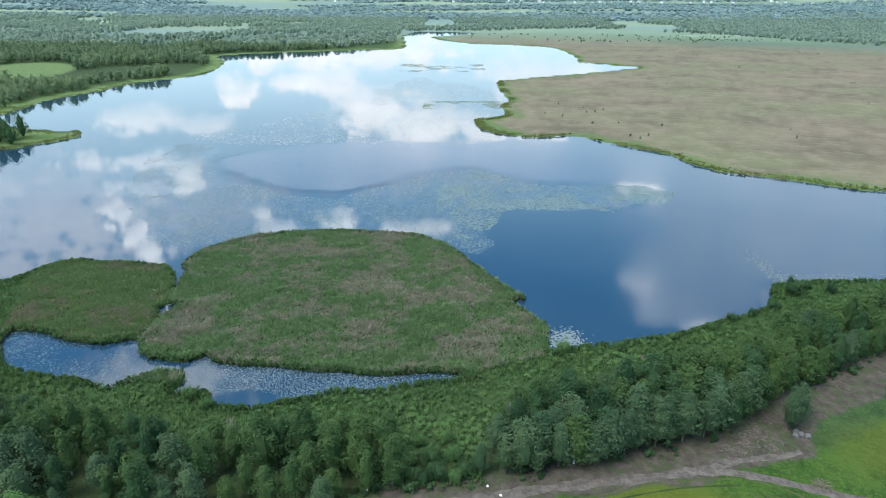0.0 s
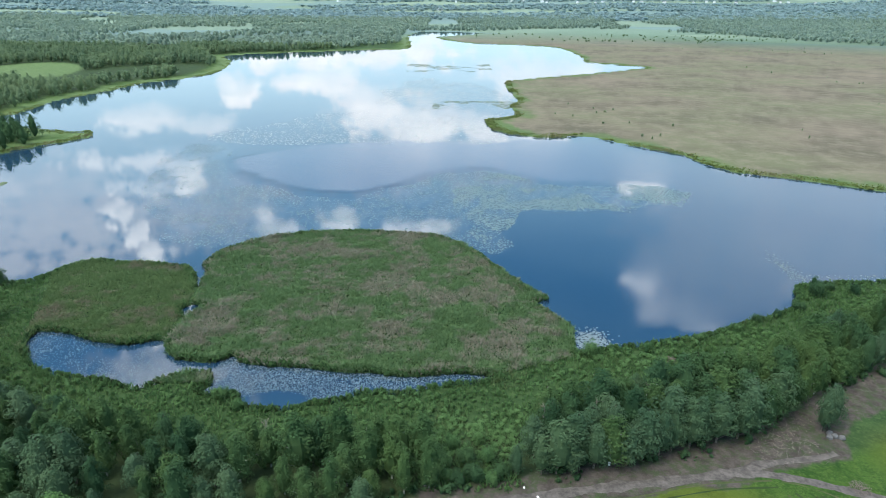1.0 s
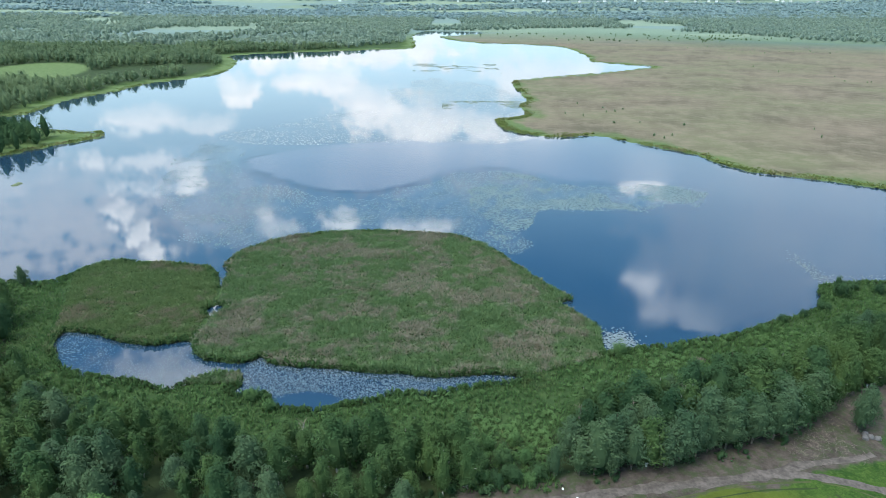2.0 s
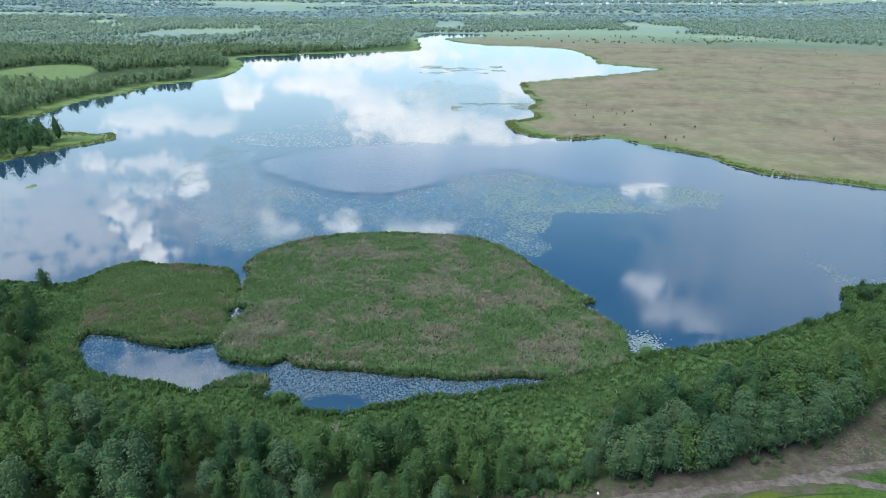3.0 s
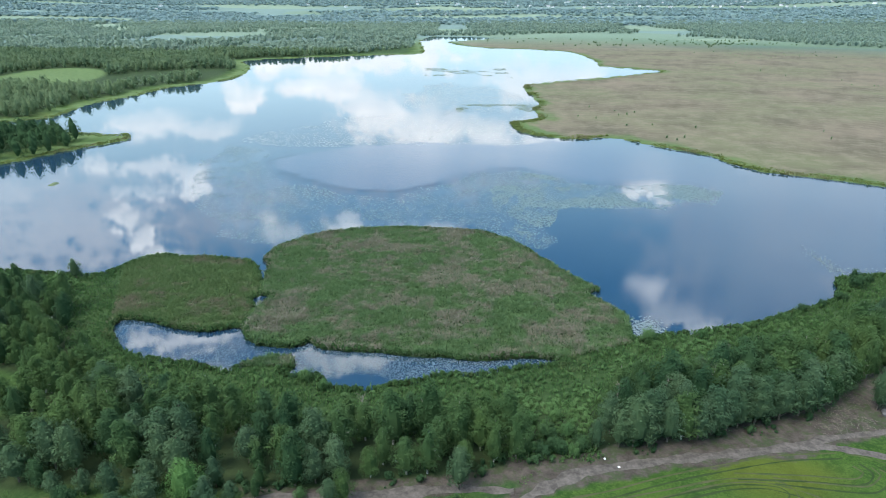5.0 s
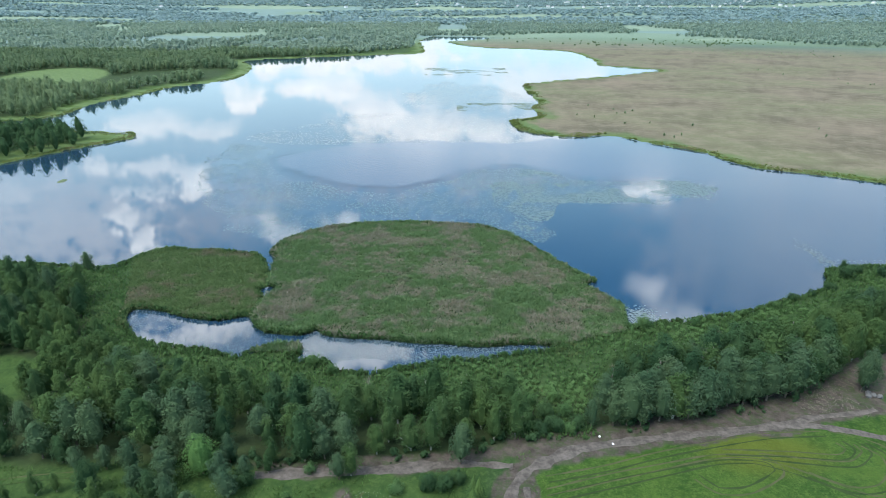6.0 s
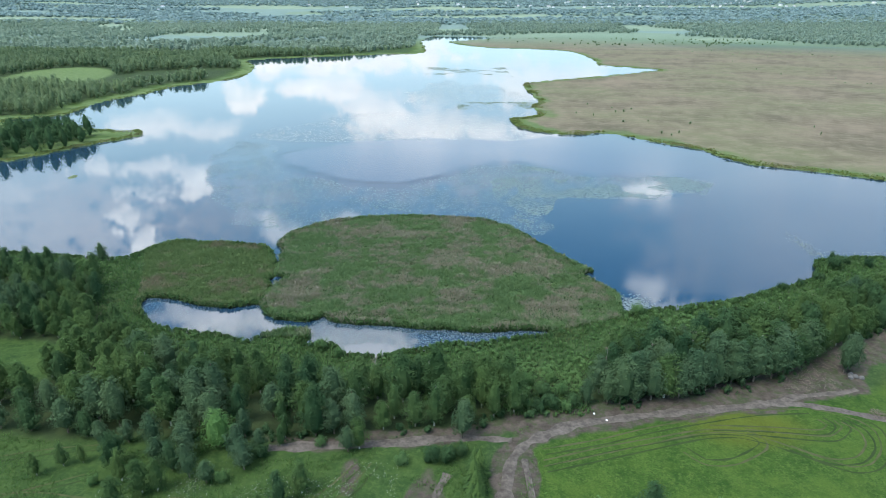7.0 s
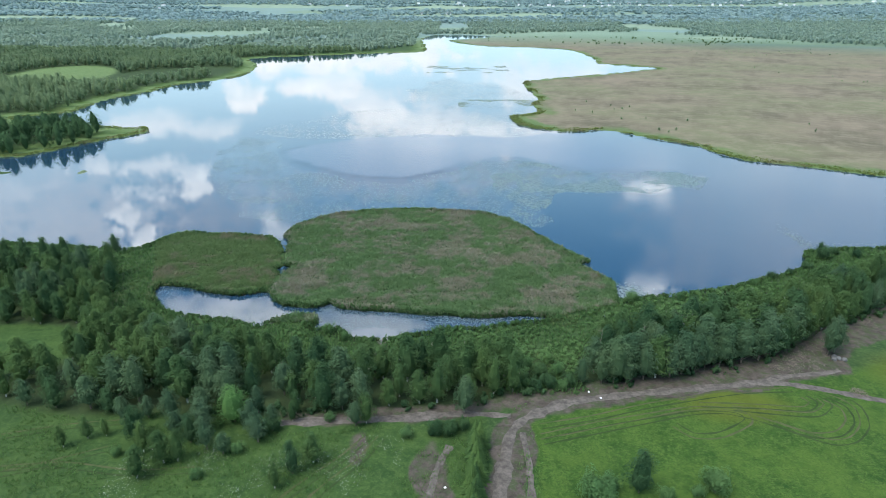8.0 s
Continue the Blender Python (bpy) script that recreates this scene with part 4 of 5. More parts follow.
stuff("sedge_clumps", CLUMPS, q, M_BANK, "dark rounded sedge clumps on the islands' banks", "sedge", 0.42 + 0.3 * rng.rand(len(q)), 0.5 + 0.26 * rng.rand(len(q)))

# lush growth between the wood and the water
p = sample(-200, 200, 87.5, 200, 64000)
d = shore(p[:, 0], p[:, 1])
isle = (p[:, 0] > np.interp(p[:, 1], [128, 145, 160, 174, 184, 196], [-122, -126, -132, -138, -142, -146])) & (p[:, 0] < 27) & (p[:, 1] > np.interp(p[:, 0], [-146, -124, -60, 0, 6, 18, 27], [136, 136, 124, 125.5, 127.5, 132, 136]))
p = p[(d > 0.2) & ((p[:, 1] > rear(p[:, 0]) - 4) | ((p[:, 0] > -15) & (p[:, 0] < 5))) & ~isle]
blades("reed_bed", p, 0.5 + 0.9 * vnoise(p[:, 0], p[:, 1], 7, 3), 0.17, M_LUSH, "lush green reeds and herbs between wood and water", "reeds")

# fringe of the far shores and of the marsh
rim = []
for line in (curve_through(MARSH_SHORE, 6, False), curve_through(WEST_SHORE, 6, False)):
    cum = np.concatenate([[0], np.cumsum(np.hypot(*np.diff(line, axis=0).T))])
    s = rng.rand(int(cum[-1] * 9)) * cum[-1]
    rim.append(np.stack([np.interp(s, cum, line[:, 0]), np.interp(s, cum, line[:, 1])], -1) + rng.normal(size=(len(s), 2)) * 4)
rim = on_land(np.concatenate(rim), 0.1, 9)
rim = rim[vnoise(rim[:, 0], rim[:, 1], 18, 3) > np.where(rim[:, 1] > 480, 0.5, 0.25)]
blades("reed_edge", rim, (0.3 + 1.0 * vnoise(rim[:, 0], rim[:, 1], 9, 3)) * np.where(rim[:, 1] > 480, 0.6, 1), 0.36, M_FRINGE, "yellow-green reed fringe along the far marsh and shores", "reeds", 3, 0.8)

q = rim[(rim[:, 1] < 700) & (rim[:, 0] > -60) & (shore(rim[:, 0], rim[:, 1]) < 5)]
q = q[vnoise(q[:, 0], q[:, 1], 14, 3) > 0.52]
q = q[spaced(q, 2.4)]
stuff("sedge_clumps", CLUMPS, q, M_FRINGE, "yellow-green sedge and willow clumps on the marsh's edge", "sedge", 0.5 + 0.6 * rng.rand(len(q)), 0.25 + 0.35 * rng.rand(len(q)))

# meadow grass near the wood
p = sample(-150, 100, 40, 100, 30000)
far_side = line_distance(p[:, 0], p[:, 1], TRACK_LINE)
p = p[(p[:, 1] < front(p[:, 0]) - 1) & (far_side > 3.2) & (p[:, 0] < -10) & (vnoise(p[:, 0], p[:, 1], 9, 3) > 0.42)]
p = p[~((p[:, 1] > front(p[:, 0]) - 6) & (p[:, 0] > -68))]
blades("meadow_grass", p, 0.22 + 0.4 * vnoise(p[:, 0], p[:, 1], 5, 2), 0.09, M_MEADOW, "tall uncut green meadow grass and herbs", "grass", 3, 0.6, 1.6)
p = sample(-95, -38, 45, 72, 5200)
p = p[vnoise(p[:, 0], p[:, 1], 7, 3) > 0.52]
s = Shade("white_umbels", 0.7, 0.2)
M_UMBEL = s.paint(s.mix(s.island, (0.22, 0.25, 0.19), (0.48, 0.50, 0.44)))
pz = level(p[:, 0], p[:, 1])
umbels = pads("wild_flowers", p, 0.048, M_UMBEL, "white flowering umbels scattered in the meadow", "flowers", 5)
co = np.empty(len(umbels.data.vertices) * 3, np.float32)
umbels.data.vertices.foreach_get("co", co)
co = co.reshape(-1, 5, 3)
co[:, :, 2] += (pz + 0.55)[:, None]
umbels.data.vertices.foreach_set("co", co.ravel())

# ---- floating leaves ----
def afloat(p):
    return p[shore(p[:, 0], p[:, 1]) < -0.3]


p = afloat(sample(-124, 4, 111, 148, 66000))
dense = 0.6 * vnoise(p[:, 0], p[:, 1], 8, 3) + 0.5 * rng.rand(len(p)) + np.where(p[:, 0] > -68, 0.12, -0.16) - 0.5 * smooth(5, 2.5, np.hypot((p[:, 0] + 50) / 2.2, p[:, 1] - 116))
pads("water_lilies", p[dense > 0.46], 0.10, M_PAD, "pale water lily leaves covering the sheltered pond", "water lilies", 5)
p = afloat(np.concatenate([np.array([30, 143]) + rng.normal(size=(800, 2)) * [2.7, 2.9], np.array([109, 190]) + rng.normal(size=(260, 2)) * [1.6, 7], sample(106, 170, 181.5, 187, 300)]))
pads("water_lilies", p, 0.24, M_PAD, "loose rafts of water lily leaves near the shore", "water lilies")
p = afloat(sample(-172, 110, 200, 385, 80000))
d = inside_distance(p[:, 0], p[:, 1], MAT_LINE) + (vnoise(p[:, 0], p[:, 1], 14, 3) - 0.5) * 16
keep = (d > 0) & (vnoise(p[:, 0], p[:, 1], 10, 4) + 0.10 * smooth(-40, 60, p[:, 0]) > 0.42 + 0.36 * (rng.rand(len(p)) - 0.5))
pads("floating_weed", p[keep], 0.26, M_WEED, "grey-green floating pondweed mat on the open lake", "pondweed", 5)
p = afloat(sample(-6, 108, 206, 318, 46000))
d = inside_distance(p[:, 0], p[:, 1], EAST_MAT) + (vnoise(p[:, 0], p[:, 1], 9, 3) - 0.5) * 12
keep = (d > 0) & (vnoise(p[:, 0], p[:, 1], 13, 4) + 0.16 * (rng.rand(len(p)) - 0.5) > 0.46)
s = Shade("green_pondweed", 0.4, 0.4)
M_GREENWEED = s.paint(s.mix(s.island, (0.060, 0.102, 0.098), (0.115, 0.160, 0.145)))
pads("floating_weed", p[keep], 0.31, M_GREENWEED, "green-grey floating leaves in dense patches on the lake", "pondweed")
FAR_MAT = curve_through([(-160, 400), (-120, 375), (-63, 388), (13, 378), (46, 402), (25, 440), (40, 480), (52, 560), (30, 640), (-20, 700), (-60, 640), (-70, 500), (-110, 470)])
p = afloat(sample(-170, 60, 370, 705, 34000))
d = inside_distance(p[:, 0], p[:, 1], FAR_MAT) + (vnoise(p[:, 0], p[:, 1], 30, 3) - 0.5) * 40
s = Shade("pale_pondweed", 0.4, 0.4)
M_PALEWEED = s.paint(s.mix(s.island, (0.17, 0.20, 0.19), (0.30, 0.31, 0.27)))
keep = (d > 0) & (vnoise(p[:, 0] * 0.6, p[:, 1], 30, 4) + 0.5 * (rng.rand(len(p)) - 0.5) > 0.48)
pads("floating_weed", p[keep], 0.42, M_PALEWEED, "scattered pondweed rafts far out on the lake", "pondweed")
p = afloat(np.concatenate([sample(-64, 50, 740, 850, 5000), sample(-20, 52, 505, 545, 1200), sample(-230, -205, 285, 300, 1500), np.array([-196, 345]) + rng.normal(size=(160, 2)) * [4, 2]]))
p = p[vnoise(p[:, 0], p[:, 1], 22, 4) > 0.54]
s = Shade("emergent_rush", 0.8, 0.2)
M_RUSH = s.paint(s.mix(s.island, (0.05, 0.075, 0.04), (0.12, 0.15, 0.07)))
pads("rush_rafts", p, 0.7, M_RUSH, "dark rush and lily rafts in the far water", "rushes")

# ---- near trees ----
KINDS = {}
for kind, mat, bark, count in (("birch", M_BIRCH, M_WHITEBARK, 5), ("alder", M_ALDER, M_BARK, 4), ("aspen", M_ASPEN, M_BARK, 3), ("maple", M_MAPLE, M_BARK, 1)):
    KINDS[kind] = []
    for k in range(count):
        trunk, crown = tall_tree(kind, 12.0, 100 * len(KINDS) + k)
        _, lighter = tall_tree(kind, 12.0, 100 * len(KINDS) + k, 1050, 0.30)
        KINDS[kind].append((mesh_of("trunk", *trunk, bark), mesh_of("crown", *crown, mat), lighter, trunk))
LABELS = {"birch": "slender green birch with a pale trunk", "alder": "dark green broad alder at the wood's edge", "aspen": "grey-green aspen with a bare lower trunk", "maple": "round bright green broadleaf tree"}


def plant(kind, x, y, height, index, label="", slim=1.0):
    trunk, crown, _, _ = KINDS[kind][index % len(KINDS[kind])]
    top = tagged(new(kind + "_tree"), label or LABELS[kind], "tree", "trees of the lakeside wood")
    top.matrix_world = pose(x, y, float(level(np.array([x]), np.array([y]))[0]), 0, 0, (index * 77) % 360) @ Matrix.Diagonal((height / 12 * rng.uniform(0.9, 1.35) * slim, height / 12 * rng.uniform(0.9, 1.35) * slim, height / 12, 1))
    part("trunk", trunk, top)
    part("crown", crown, top)
    return top


p = sample(-260, 250, 60, 182, 9000)
yf, yb = front(p[:, 0]), rear(p[:, 0])
clear = np.hypot((p[:, 0] + 152) / 26, (p[:, 1] - 107) / 13.5) < 1
open_middle = (p[:, 0] > -14) & (p[:, 0] < 8) & (p[:, 1] > 97)
p = p[(p[:, 1] > yf) & (p[:, 1] < yb) & ~clear & ~open_middle]
clump = np.array([-81, 71.5]) + rng.normal(size=(90, 2)) * [6.0, 3.6]
clump = clump[np.hypot((clump[:, 0] + 76) / 4.4, (clump[:, 1] - 74.5) / 6) > 1]
extra = np.array([[-96, 78], [-101, 77], [-106, 80], [-90, 77], [-84, 79]])
fx = np.arange(-64, 110, 3.6)
row = np.stack([fx + rng.normal(size=len(fx)) * 0.8, front(fx) + 0.6 + 1.2 * rng.rand(len(fx))], -1)
p = np.concatenate([extra, clump, row, p])
p = p[(shore(p[:, 0], p[:, 1]) > 3) & ~((p[:, 0] > -13) & (p[:, 0] < 2) & (p[:, 1] > 87))]
p = p[spaced(p, np.where(p[:, 0] > 2, 3.0, 3.9))]
away = np.hypot(p[:, 0] + 28, p[:, 1] + 30)
order = np.argsort(away)
p = p[order]
tall = 9.0 + 4.6 * vnoise(p[:, 0], p[:, 1], 14, 3) + rng.normal(size=len(p)) * 1.5
tall = tall - 1.5 * smooth(-100, -130, p[:, 0]) + 1.6 * smooth(2, 12, p[:, 0]) * smooth(90, 60, p[:, 0])
tall = np.clip(tall - 2.2 * smooth(5, 0, p[:, 1] - front(p[:, 0])) * rng.rand(len(p)), 6, 16)
tall = np.where(p[:, 1] < front(p[:, 0]) - 0.5, np.clip(tall * 0.78, 6, 9), tall)
mix = vnoise(p[:, 0] + 300, p[:, 1], 16, 2) + rng.normal(size=len(p)) * 0.1
NEAR = 296
for i in range(min(NEAR, len(p))):
    kind = "birch" if mix[i] < 0.53 else ("alder" if mix[i] < 0.62 else "aspen")
    plant(kind, p[i, 0], p[i, 1], tall[i], i)
if len(p) > NEAR:
    q, h, m = p[NEAR:], tall[NEAR:], mix[NEAR:]
    for kind, mat, bark, sel in (("birch", M_BIRCH, M_WHITEBARK, m < 0.5), ("alder", M_ALDER, M_BARK, m >= 0.5)):
        state = rng.get_state()
        stuff(kind + "_wood", [k[2] for k in KINDS[kind]], q[sel], mat, "dense " + kind + " wood along the lake shore", "trees", h[sel] / 12)
        rng.set_state(state)
        stuff(kind + "_trunks", [k[3] for k in KINDS[kind]], q[sel], bark, "trunks of the dense " + kind + " wood", "trees", h[sel] / 12)

# bare birches among the leafy ones
def bare_birch(height, seed):
    r = random.Random(seed)
    lean = r.uniform(-0.05, 0.05)
    stem = tube([(lean * z, 0, z) for z in (-0.3, height * 0.3, height * 0.65, height)], [0.13, 0.11, 0.07, 0.02])
    twigs = []
    for k in range(26):
        z, a, l = height * r.uniform(0.4, 0.95), r.uniform(0, 6.3), r.uniform(0.7, 1.9)
        c, s = math.cos(a), math.sin(a)
        twigs.append(tube([(lean * z, 0, z), (lean * z + c * l * 0.5, s * l * 0.5, z + l * 0.45), (lean * z + c * l, s * l, z + l * 0.6)], [0.05, 0.035, 0.012], 4))
    return mesh_of("trunk", *stem, M_GREYBARK), mesh_of("twigs", *joined(twigs), M_DEADWOOD)


BARE = [bare_birch(10.5, 500 + k) for k in range(3)]
for k, (x, y, h) in enumerate([(10, 101, 10.5), (21, 101.5, 11), (34, 108, 11), (46, 111, 10), (58, 113, 10.5), (-45, 95, 11), (66, 121, 10)]):
    top = tagged(new("bare_birch_tree"), "bare pale birch with a white trunk, almost leafless", "tree", "bare birches")
    top.matrix_world = pose(x, y, float(level(np.array([x]), np.array([y]))[0]), 0, 0, k * 83) @ Matrix.Scale(h / 10.5, 4)
    part("trunk", BARE[k % 3][0], top)
    tagged(part("twigs", BARE[k % 3][1], top), kind="stuff")

# trees that stand apart
for k, (kind, x, y, h) in enumerate([("maple", -76.2, 77.0, 9.5), ("aspen", 71.6, 105.6, 12.5), ("aspen", 74.4, 107.4, 11.5), ("birch", -63.4, 77.2, 5.5), ("birch", -109.6, 68.3, 6), ("birch", -105.9, 71.0, 6),
                                     ("birch", -102.5, 72.0, 5), ("birch", -89.9, 59.6, 8), ("birch", -83.8, 64.3, 8), ("aspen", -49.0, 75.6, 7), ("birch", -46.8, 76.6, 8), ("alder", 7.8, 56.6, 10.5), ("aspen", -152, 174, 8),
                                     ("birch", -56, 64.0, 7.5), ("alder", -59.5, 61.0, 8), ("birch", -62, 57, 7), ("aspen", -25, 80, 11)]):
    plant(kind, x, y, h, 31 * k + 5, slim=0.72 if x > 60 else 0.9)
SPRUCE = []
for k in range(3):
    trunk, crown = spruce(8.0, 60 + k)
    SPRUCE.append((mesh_of("trunk", *trunk, M_BARK), mesh_of("crown", *crown, M_SPRUCE)))
for k in range(18):
    top = tagged(new("spruce_tree"), "young dense green spruce in a planted row", "tree", "spruces in the row")
    x, y, h = -24.6 + 0.14 * k + 0.6 * math.sin(k * 2.1), 44 + 1.55 * k, 5.6 + 2.2 * math.sin(k * 1.7) ** 2
    top.matrix_world = pose(x, y, float(level(np.array([x]), np.array([y]))[0]), 0, 0, k * 47) @ Matrix.Scale(h / 8, 4)
    part("trunk", SPRUCE[k % 3][0], top)
    part("crown", SPRUCE[k % 3][1], top)

# shrubs
SHRUBS = [shrub(1.5, 2.4, 200 + k, 130, 0.27) for k in range(6)]
FULL_SHRUBS = [shrub(1.5, 2.4, 260 + k, 2000, 0.09, 11) for k in range(4)]
SHRUB_MESH = [(mesh_of("stems", *a, M_BARK), mesh_of("crown", *b, M_WILLOW)) for a, b in FULL_SHRUBS]
SHRUB_DARK = [(a, mesh_of("crown", *FULL_SHRUBS[k][1], M_ALDER)) for k, (a, b) in enumerate(SHRUB_MESH)]


def bush(x, y, size, k, dark=False, label="rounded green willow bush"):
    top = tagged(new("willow_bush" if not dark else "alder_bush"), label, "bush", "bushes")
    top.matrix_world = pose(x, y, float(level(np.array([x]), np.array([y]))[0]), 0, 0, k * 61) @ Matrix.Scale(size, 4)
    stems, crown = (SHRUB_DARK if dark else SHRUB_MESH)[k % 4]
    part("stems", stems, top)
    part("crown", crown, top)


for k, (x, y, size, dark) in enumerate([(-37.5, 72.2, 1.1, 0), (-31, 73.6, 1.5, 1), (-28, 73.2, 1.6, 1), (-25.5, 74.5, 1.2, 1), (-1, 54.2, 2.5, 0), (2.5, 56.5, 1.6, 0), (22.4, 57, 2.2, 0), (12, 55, 1.3, 0), (19, 56, 1.0, 0), (-70, 72, 1.3, 1),
                                        (-67, 74, 1.5, 1), (-72, 67, 1.1, 0), (-55, 77.5, 1.0, 0), (-78, 60, 1.0, 0), (-97, 66, 0.9, 0), (107, 170, 2.3, 1), (96, 161, 1.3, 1), (88, 156.5, 1.0, 1), (80, 153, 1.2, 1), (72, 148.5, 1.0, 0), (60, 143.5, 0.9, 0), (113, 174.5, 1.2, 1), (28, 135.5, 1.7, 0), (-62, 116, 1.4, 0), (-57, 112.5, 1.2, 0), (44, 138, 1.1, 0), (120, 172, 1.5, 1), (-12.4, 89.6, 1.5, 1), (-9.6, 90.6, 1.2, 0), (-7.2, 89.2, 1.35, 1), (-4.4, 90.4, 1.6, 1), (-1.6, 89.8, 1.2, 0), (0.8, 91.4, 1.5, 1), (-11, 94, 1.4, 0), (-6, 95, 1.7, 1), (-1, 96, 1.5, 0), (-8.6, 100, 1.3, 0), (-3, 101.5, 1.2, 0)]):
    if size:
        bush(x, y, size, k, bool(dark), "dark leafy bush in the meadow" if dark else "rounded green willow bush")
p = sample(-200, 200, 88, 185, 11000)
d = shore(p[:, 0], p[:, 1])
isle = (p[:, 0] > -146) & (p[:, 0] < 27) & (p[:, 1] > np.interp(p[:, 0], [-146, -124, -60, 0, 6, 18, 27], [136, 134, 119, 119, 125, 132, 136]))
p = p[(d > 1.2) & (p[:, 1] > rear(p[:, 0]) - 5) & ~isle]
gap = sample(-15, 4, 88, 108, 700)
p = np.concatenate([p, gap])
p = p[spaced(p, 0.9 + 1.1 * vnoise(p[:, 0], p[:, 1], 11, 2))]
stuff("willow_scrub", [b for a, b in SHRUBS], p, M_WILLOW, "thick bright green willow scrub behind the wood", "scrub", (0.16 + 1.15 * vnoise(p[:, 0], p[:, 1], 9, 3) ** 1.8) * (0.7 + 0.6 * rng.rand(len(p))), 0.2 + 0.95 * vnoise(p[:, 0], p[:, 1], 13, 3) ** 1.6)
p = sample(-75, 130, 76, 140, 6500)
edge = p[:, 1] - front(p[:, 0])
p = p[(edge > -2.6) & (edge < 3) & (vnoise(p[:, 0], p[:, 1], 7, 2) > 0.40 + 0.05 * np.maximum(-edge[:], 0))]
p = p[spaced(p, 1.0)]
stuff("undergrowth", [b for a, b in SHRUBS], p, M_ALDER, "dark leafy undergrowth at the wood's foot", "scrub", 0.18 + 0.85 * rng.rand(len(p)) ** 2.2)

# ---- far woods ----
BANK_TREES, MID_TREES = [far_tree(300 + k, 330, 0.042) for k in range(6)], [far_tree(320 + k, 100, 0.08) for k in range(6)]
FAR_TREES = [far_tree(400 + k, 24, 0.14, 1.0, 5, 0.7, ((0.05, 0.18), (0.45, 0.34), (0.85, 0.05))) for k in range(6)]


def west_wood(p):
    x, y = p[:, 0], p[:, 1]
    d = shore(x, y)
    ok = (d > np.where(y < 470, 4.5, 4 + 44 * vnoise(x, y, 70, 2) ** 1.4)) & (x < np.interp(y, [300, 460, 950, 1200, 1700], [-250, -290, -290, -100, -60]))
    ok &= ~((y > 410) & (y < 470) & (x > -420))
    ok &= np.hypot((x + 505 + 0.25 * (y - 740)) / 66, (y - 740) / 105) > 1
    ok &= np.hypot((x + 205) / 45, (y - 1395) / 30) > 1
    return ok & (vnoise(x, y, 130, 3) > 0.27) & (np.abs(x + 28) < 0.84 * (y + 60))


p = sample(-820, -60, 300, 1080, 24000)
p = p[west_wood(p)]
p = p[spaced(p, 7.4)]
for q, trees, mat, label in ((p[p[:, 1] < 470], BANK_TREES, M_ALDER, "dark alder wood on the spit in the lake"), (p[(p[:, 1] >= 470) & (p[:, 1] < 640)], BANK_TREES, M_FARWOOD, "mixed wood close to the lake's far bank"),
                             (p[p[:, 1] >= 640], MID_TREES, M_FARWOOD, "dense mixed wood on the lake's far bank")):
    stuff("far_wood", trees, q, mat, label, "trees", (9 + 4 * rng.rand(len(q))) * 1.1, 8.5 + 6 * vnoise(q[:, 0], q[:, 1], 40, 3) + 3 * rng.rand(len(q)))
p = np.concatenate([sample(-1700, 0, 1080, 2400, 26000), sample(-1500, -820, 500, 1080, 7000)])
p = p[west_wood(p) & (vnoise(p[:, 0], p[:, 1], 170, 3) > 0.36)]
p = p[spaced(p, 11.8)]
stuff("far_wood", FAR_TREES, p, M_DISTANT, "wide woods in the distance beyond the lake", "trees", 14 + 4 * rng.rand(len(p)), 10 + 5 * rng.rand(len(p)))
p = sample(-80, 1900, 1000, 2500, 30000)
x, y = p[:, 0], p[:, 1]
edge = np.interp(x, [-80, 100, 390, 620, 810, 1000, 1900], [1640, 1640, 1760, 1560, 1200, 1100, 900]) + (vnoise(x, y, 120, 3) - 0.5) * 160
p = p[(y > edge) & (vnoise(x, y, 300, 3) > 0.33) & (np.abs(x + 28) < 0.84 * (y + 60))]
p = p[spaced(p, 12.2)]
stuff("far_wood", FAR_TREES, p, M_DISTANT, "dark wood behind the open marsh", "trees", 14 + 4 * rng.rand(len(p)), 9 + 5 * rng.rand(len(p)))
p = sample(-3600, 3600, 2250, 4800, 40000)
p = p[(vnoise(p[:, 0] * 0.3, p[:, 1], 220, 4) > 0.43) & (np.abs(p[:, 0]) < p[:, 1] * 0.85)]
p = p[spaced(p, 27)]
stuff("far_wood", FAR_TREES, p, M_HORIZON, "woods near the horizon, tinted blue for haze", "trees", 38 + 10 * rng.rand(len(p)), 10 + 5 * rng.rand(len(p)))
p = sample(20, 700, 380, 1500, 700)
d = shore(p[:, 0], p[:, 1])
p = p[(d > 25) & (vnoise(p[:, 0], p[:, 1], 130, 2) > np.interp(p[:, 1], [380, 700, 1000, 1300], [0.60, 0.68, 0.66, 0.58]))]
p = np.concatenate([p, np.array([545, 1320]) + rng.normal(size=(44, 2)) * [70, 26], np.array([300, 1290]) + rng.normal(size=(14, 2)) * [60, 22]])
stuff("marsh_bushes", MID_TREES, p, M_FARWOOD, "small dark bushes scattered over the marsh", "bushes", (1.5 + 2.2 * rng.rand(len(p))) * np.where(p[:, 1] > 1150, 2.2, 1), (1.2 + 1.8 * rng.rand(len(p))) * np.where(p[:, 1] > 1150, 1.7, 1))


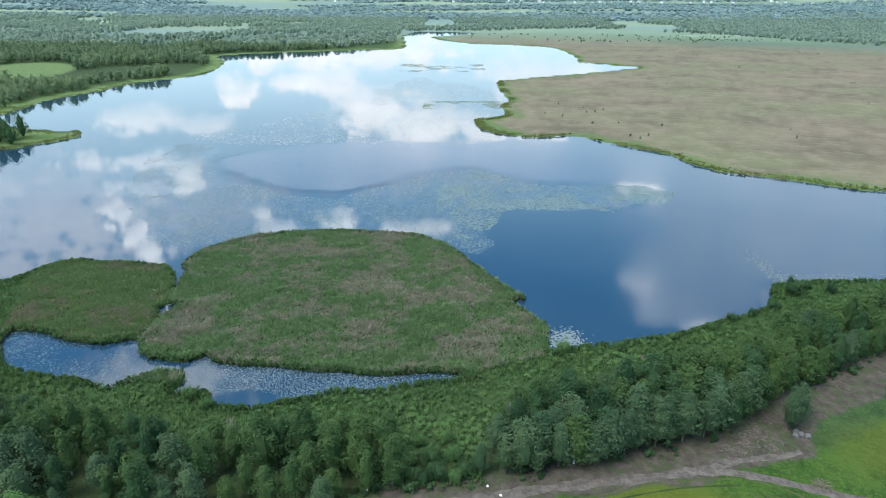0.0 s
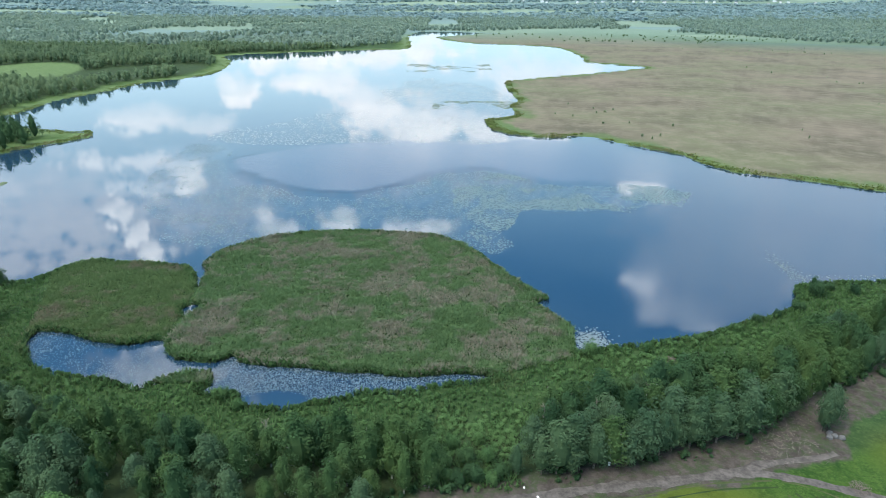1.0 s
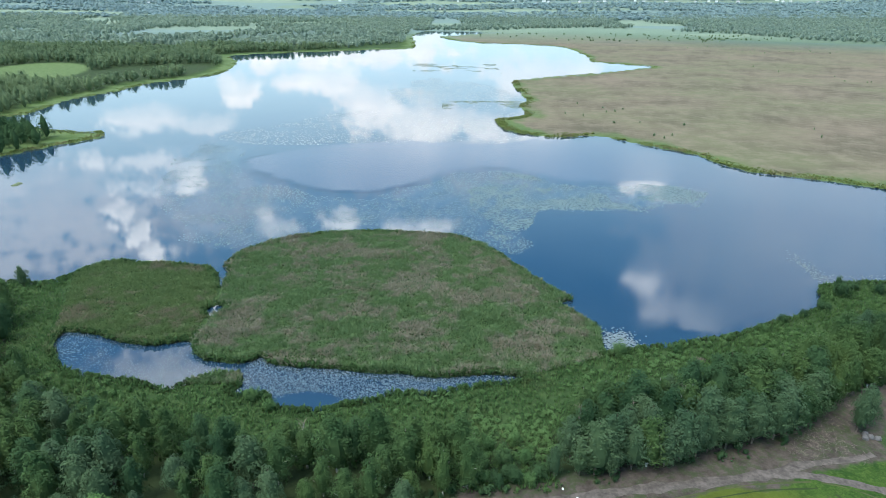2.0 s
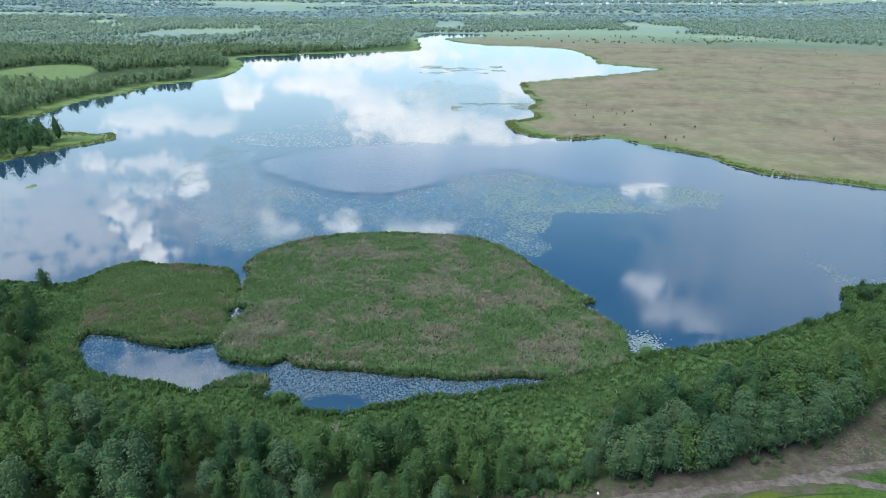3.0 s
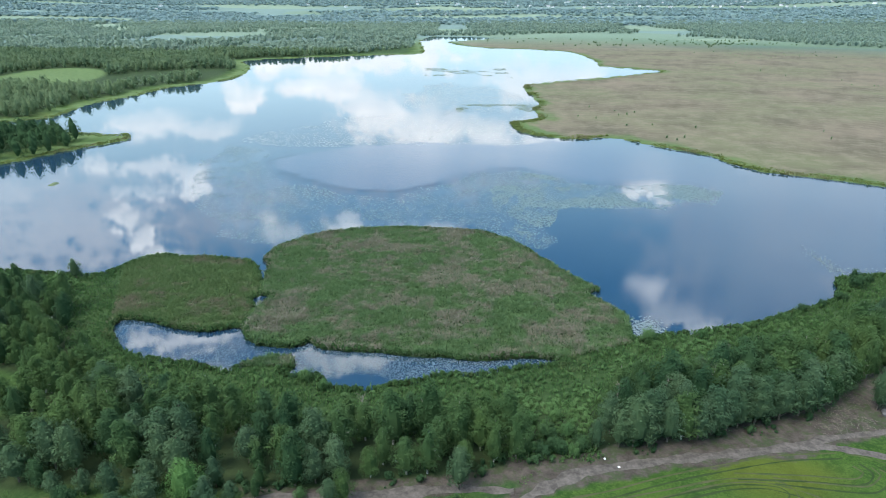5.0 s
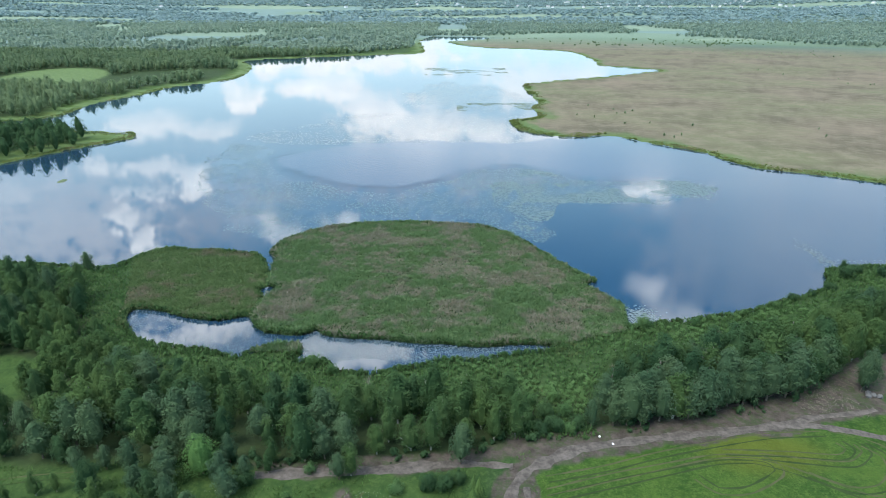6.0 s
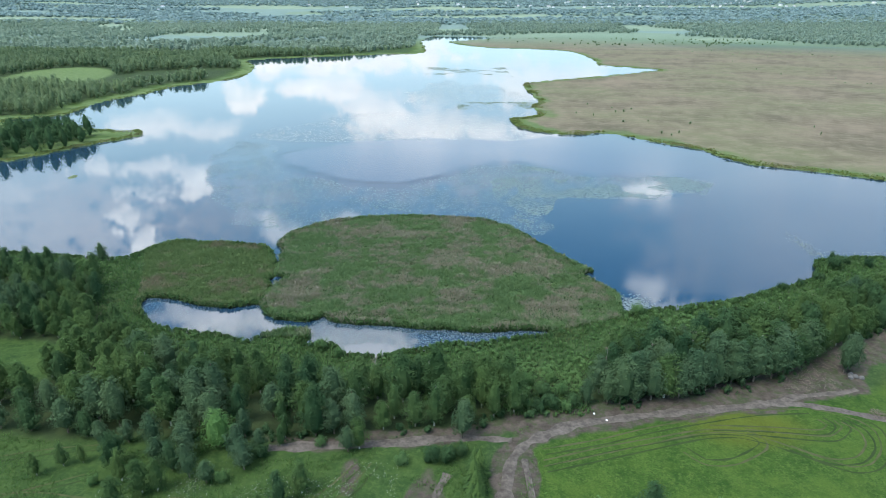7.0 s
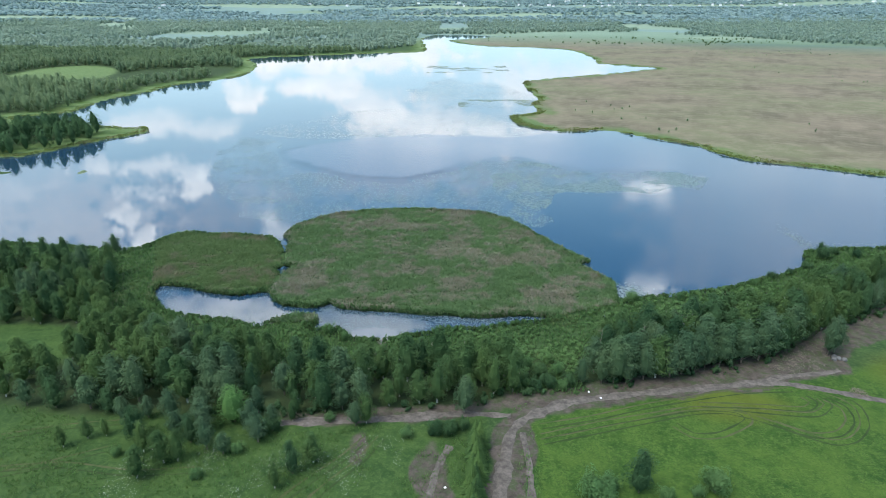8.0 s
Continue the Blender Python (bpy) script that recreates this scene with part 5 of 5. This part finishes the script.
# ---- small things ----
def lump(name, x, y, size, seed, mat, label, category, group=""):
    bm = bmesh.new()
    bmesh.ops.create_icosphere(bm, subdivisions=2, radius=1)
    for v in bm.verts:
        k = 1 + 0.35 * noise.noise(v.co * 1.3 + Vector((seed * 3.1, 0, 0)))
        v.co = Vector((v.co.x * k * size[0], v.co.y * k * size[1], max(v.co.z * k, -0.35) * size[2]))
    me = bpy.data.meshes.new(name)
    bm.to_mesh(me)
    bm.free()
    me.materials.append(mat)
    ob = tagged(new(name, me), label, category, group)
    ob.matrix_world = pose(x, y, float(level(np.array([x]), np.array([y]))[0]) + 0.3 * size[2], 0, 0, seed * 50)
    return ob


for k, (x, y) in enumerate([(72.3, 103.6), (73.6, 103.9), (74.8, 103.3), (73.0, 104.8)]):
    lump("boulder", x, y, (0.75, 0.7, 0.65), k + 1, M_STONE, "grey boulder in a small heap on the grass", "boulder", "boulders in the heap")
for k, (x, y) in enumerate([(5.1, 88.7), (7.4, 86.3), (-29.2, 57.5)]):
    lump("white_sack", x, y, (0.28, 0.22, 0.2), k + 9, M_SACK, "white plastic sack lying beside the track", "sack", "white sacks")


def brush_pile(x, y, wide, count, seed, mat, label):
    r = random.Random(seed)
    top = tagged(new("brush_pile"), label, "brush pile", "brush piles")
    z0 = float(level(np.array([x]), np.array([y]))[0])
    top.matrix_world = pose(x, y, z0)
    pieces = []
    for k in range(count):
        a, q, l = r.uniform(0, 6.3), wide * r.random() ** 0.7, r.uniform(0.4, 1.3)
        b, h = r.uniform(0, 6.3), r.uniform(0.05, 0.25 + 0.5 * (1 - q / wide) * (wide < 3))
        cx, cy = math.cos(a) * q, math.sin(a) * q
        up = r.uniform(-0.1, 0.12)
        pieces.append(tube([(cx - math.cos(b) * l / 2, cy - math.sin(b) * l / 2, h - up * l / 2), (cx + 0.03, cy, h), (cx + math.cos(b) * l / 2, cy + math.sin(b) * l / 2, h + up * l / 2)], [0.035, 0.03, 0.015], 4))
    tagged(part("brushwood", mesh_of("brushwood", *joined(pieces), mat), top), kind="stuff")


for k, (x, y, w, c, mat) in enumerate([(58, 99.5, 4.5, 130, M_DEADWOOD), (63, 104, 4.5, 130, M_DEADWOOD), (69.6, 88.8, 2.0, 150, M_BARK), (66, 99.6, 4.0, 60, M_DEADWOOD), (78, 116, 5, 90, M_DEADWOOD), (92, 124, 5, 90, M_DEADWOOD), (68, 109, 4, 60, M_BARK), (48.2, 133.5, 1.8, 160, M_BARK)]):
    brush_pile(x, y, w, c, 70 + k, mat, "heap of cut branches and brushwood on bare earth")


def far_house(seed):
    r = random.Random(seed)
    w, d, h = r.uniform(9, 22), r.uniform(8, 12), r.uniform(5, 9)
    bm = bmesh.new()
    bmesh.ops.create_cube(bm, size=1, matrix=Matrix.Translation((0, 0, h / 2 - 1)) @ Matrix.Diagonal((w, d, h + 2, 1)))
    wall = bpy.data.meshes.new("wall")
    bm.to_mesh(wall)
    bm.free()
    wall.materials.append(M_PLASTER)
    e = 0.6
    v = [(-w / 2 - e, -d / 2 - e, h), (w / 2 + e, -d / 2 - e, h), (w / 2 + e, d / 2 + e, h), (-w / 2 - e, d / 2 + e, h), (-w / 2 - e, 0, h + 3.2), (w / 2 + e, 0, h + 3.2)]
    roof = bpy.data.meshes.new("roof")
    roof.from_pydata(v, [], [(0, 1, 5, 4), (2, 3, 4, 5), (0, 4, 3), (1, 2, 5), (0, 3, 2, 1)])
    roof.materials.append(M_ROOF)
    return wall, roof


s = Shade("white_plaster", 0.8, 0.2)
M_PLASTER = s.paint(s.mix(s.noise(3, 3), (0.70, 0.70, 0.68), (0.82, 0.81, 0.78)))
s = Shade("grey_roof", 0.7, 0.3)
M_ROOF = s.paint(s.mix(s.noise(2, 3), (0.30, 0.29, 0.30), (0.42, 0.40, 0.40)))
HOUSES = [far_house(k) for k in range(5)]
spots = np.concatenate([np.stack([rng.normal(size=34) * 420 + 900, 3500 + 900 * rng.rand(34)], -1), np.stack([rng.normal(size=20) * 300 + 2000, 3400 + 900 * rng.rand(20)], -1), np.stack([rng.rand(14) * 2600 - 2400, 3000 + 1500 * rng.rand(14)], -1)])
for k, (x, y) in enumerate(spots):
    top = tagged(new("far_house"), "small pale house with a grey roof, far off", "house", "houses near the horizon")
    top.matrix_world = pose(x, y, float(level(np.array([x]), np.array([y]))[0]) + 1.0, 0, 0, k * 37 % 180)
    part("wall", HOUSES[k % 5][0], top)
    part("roof", HOUSES[k % 5][1], top)
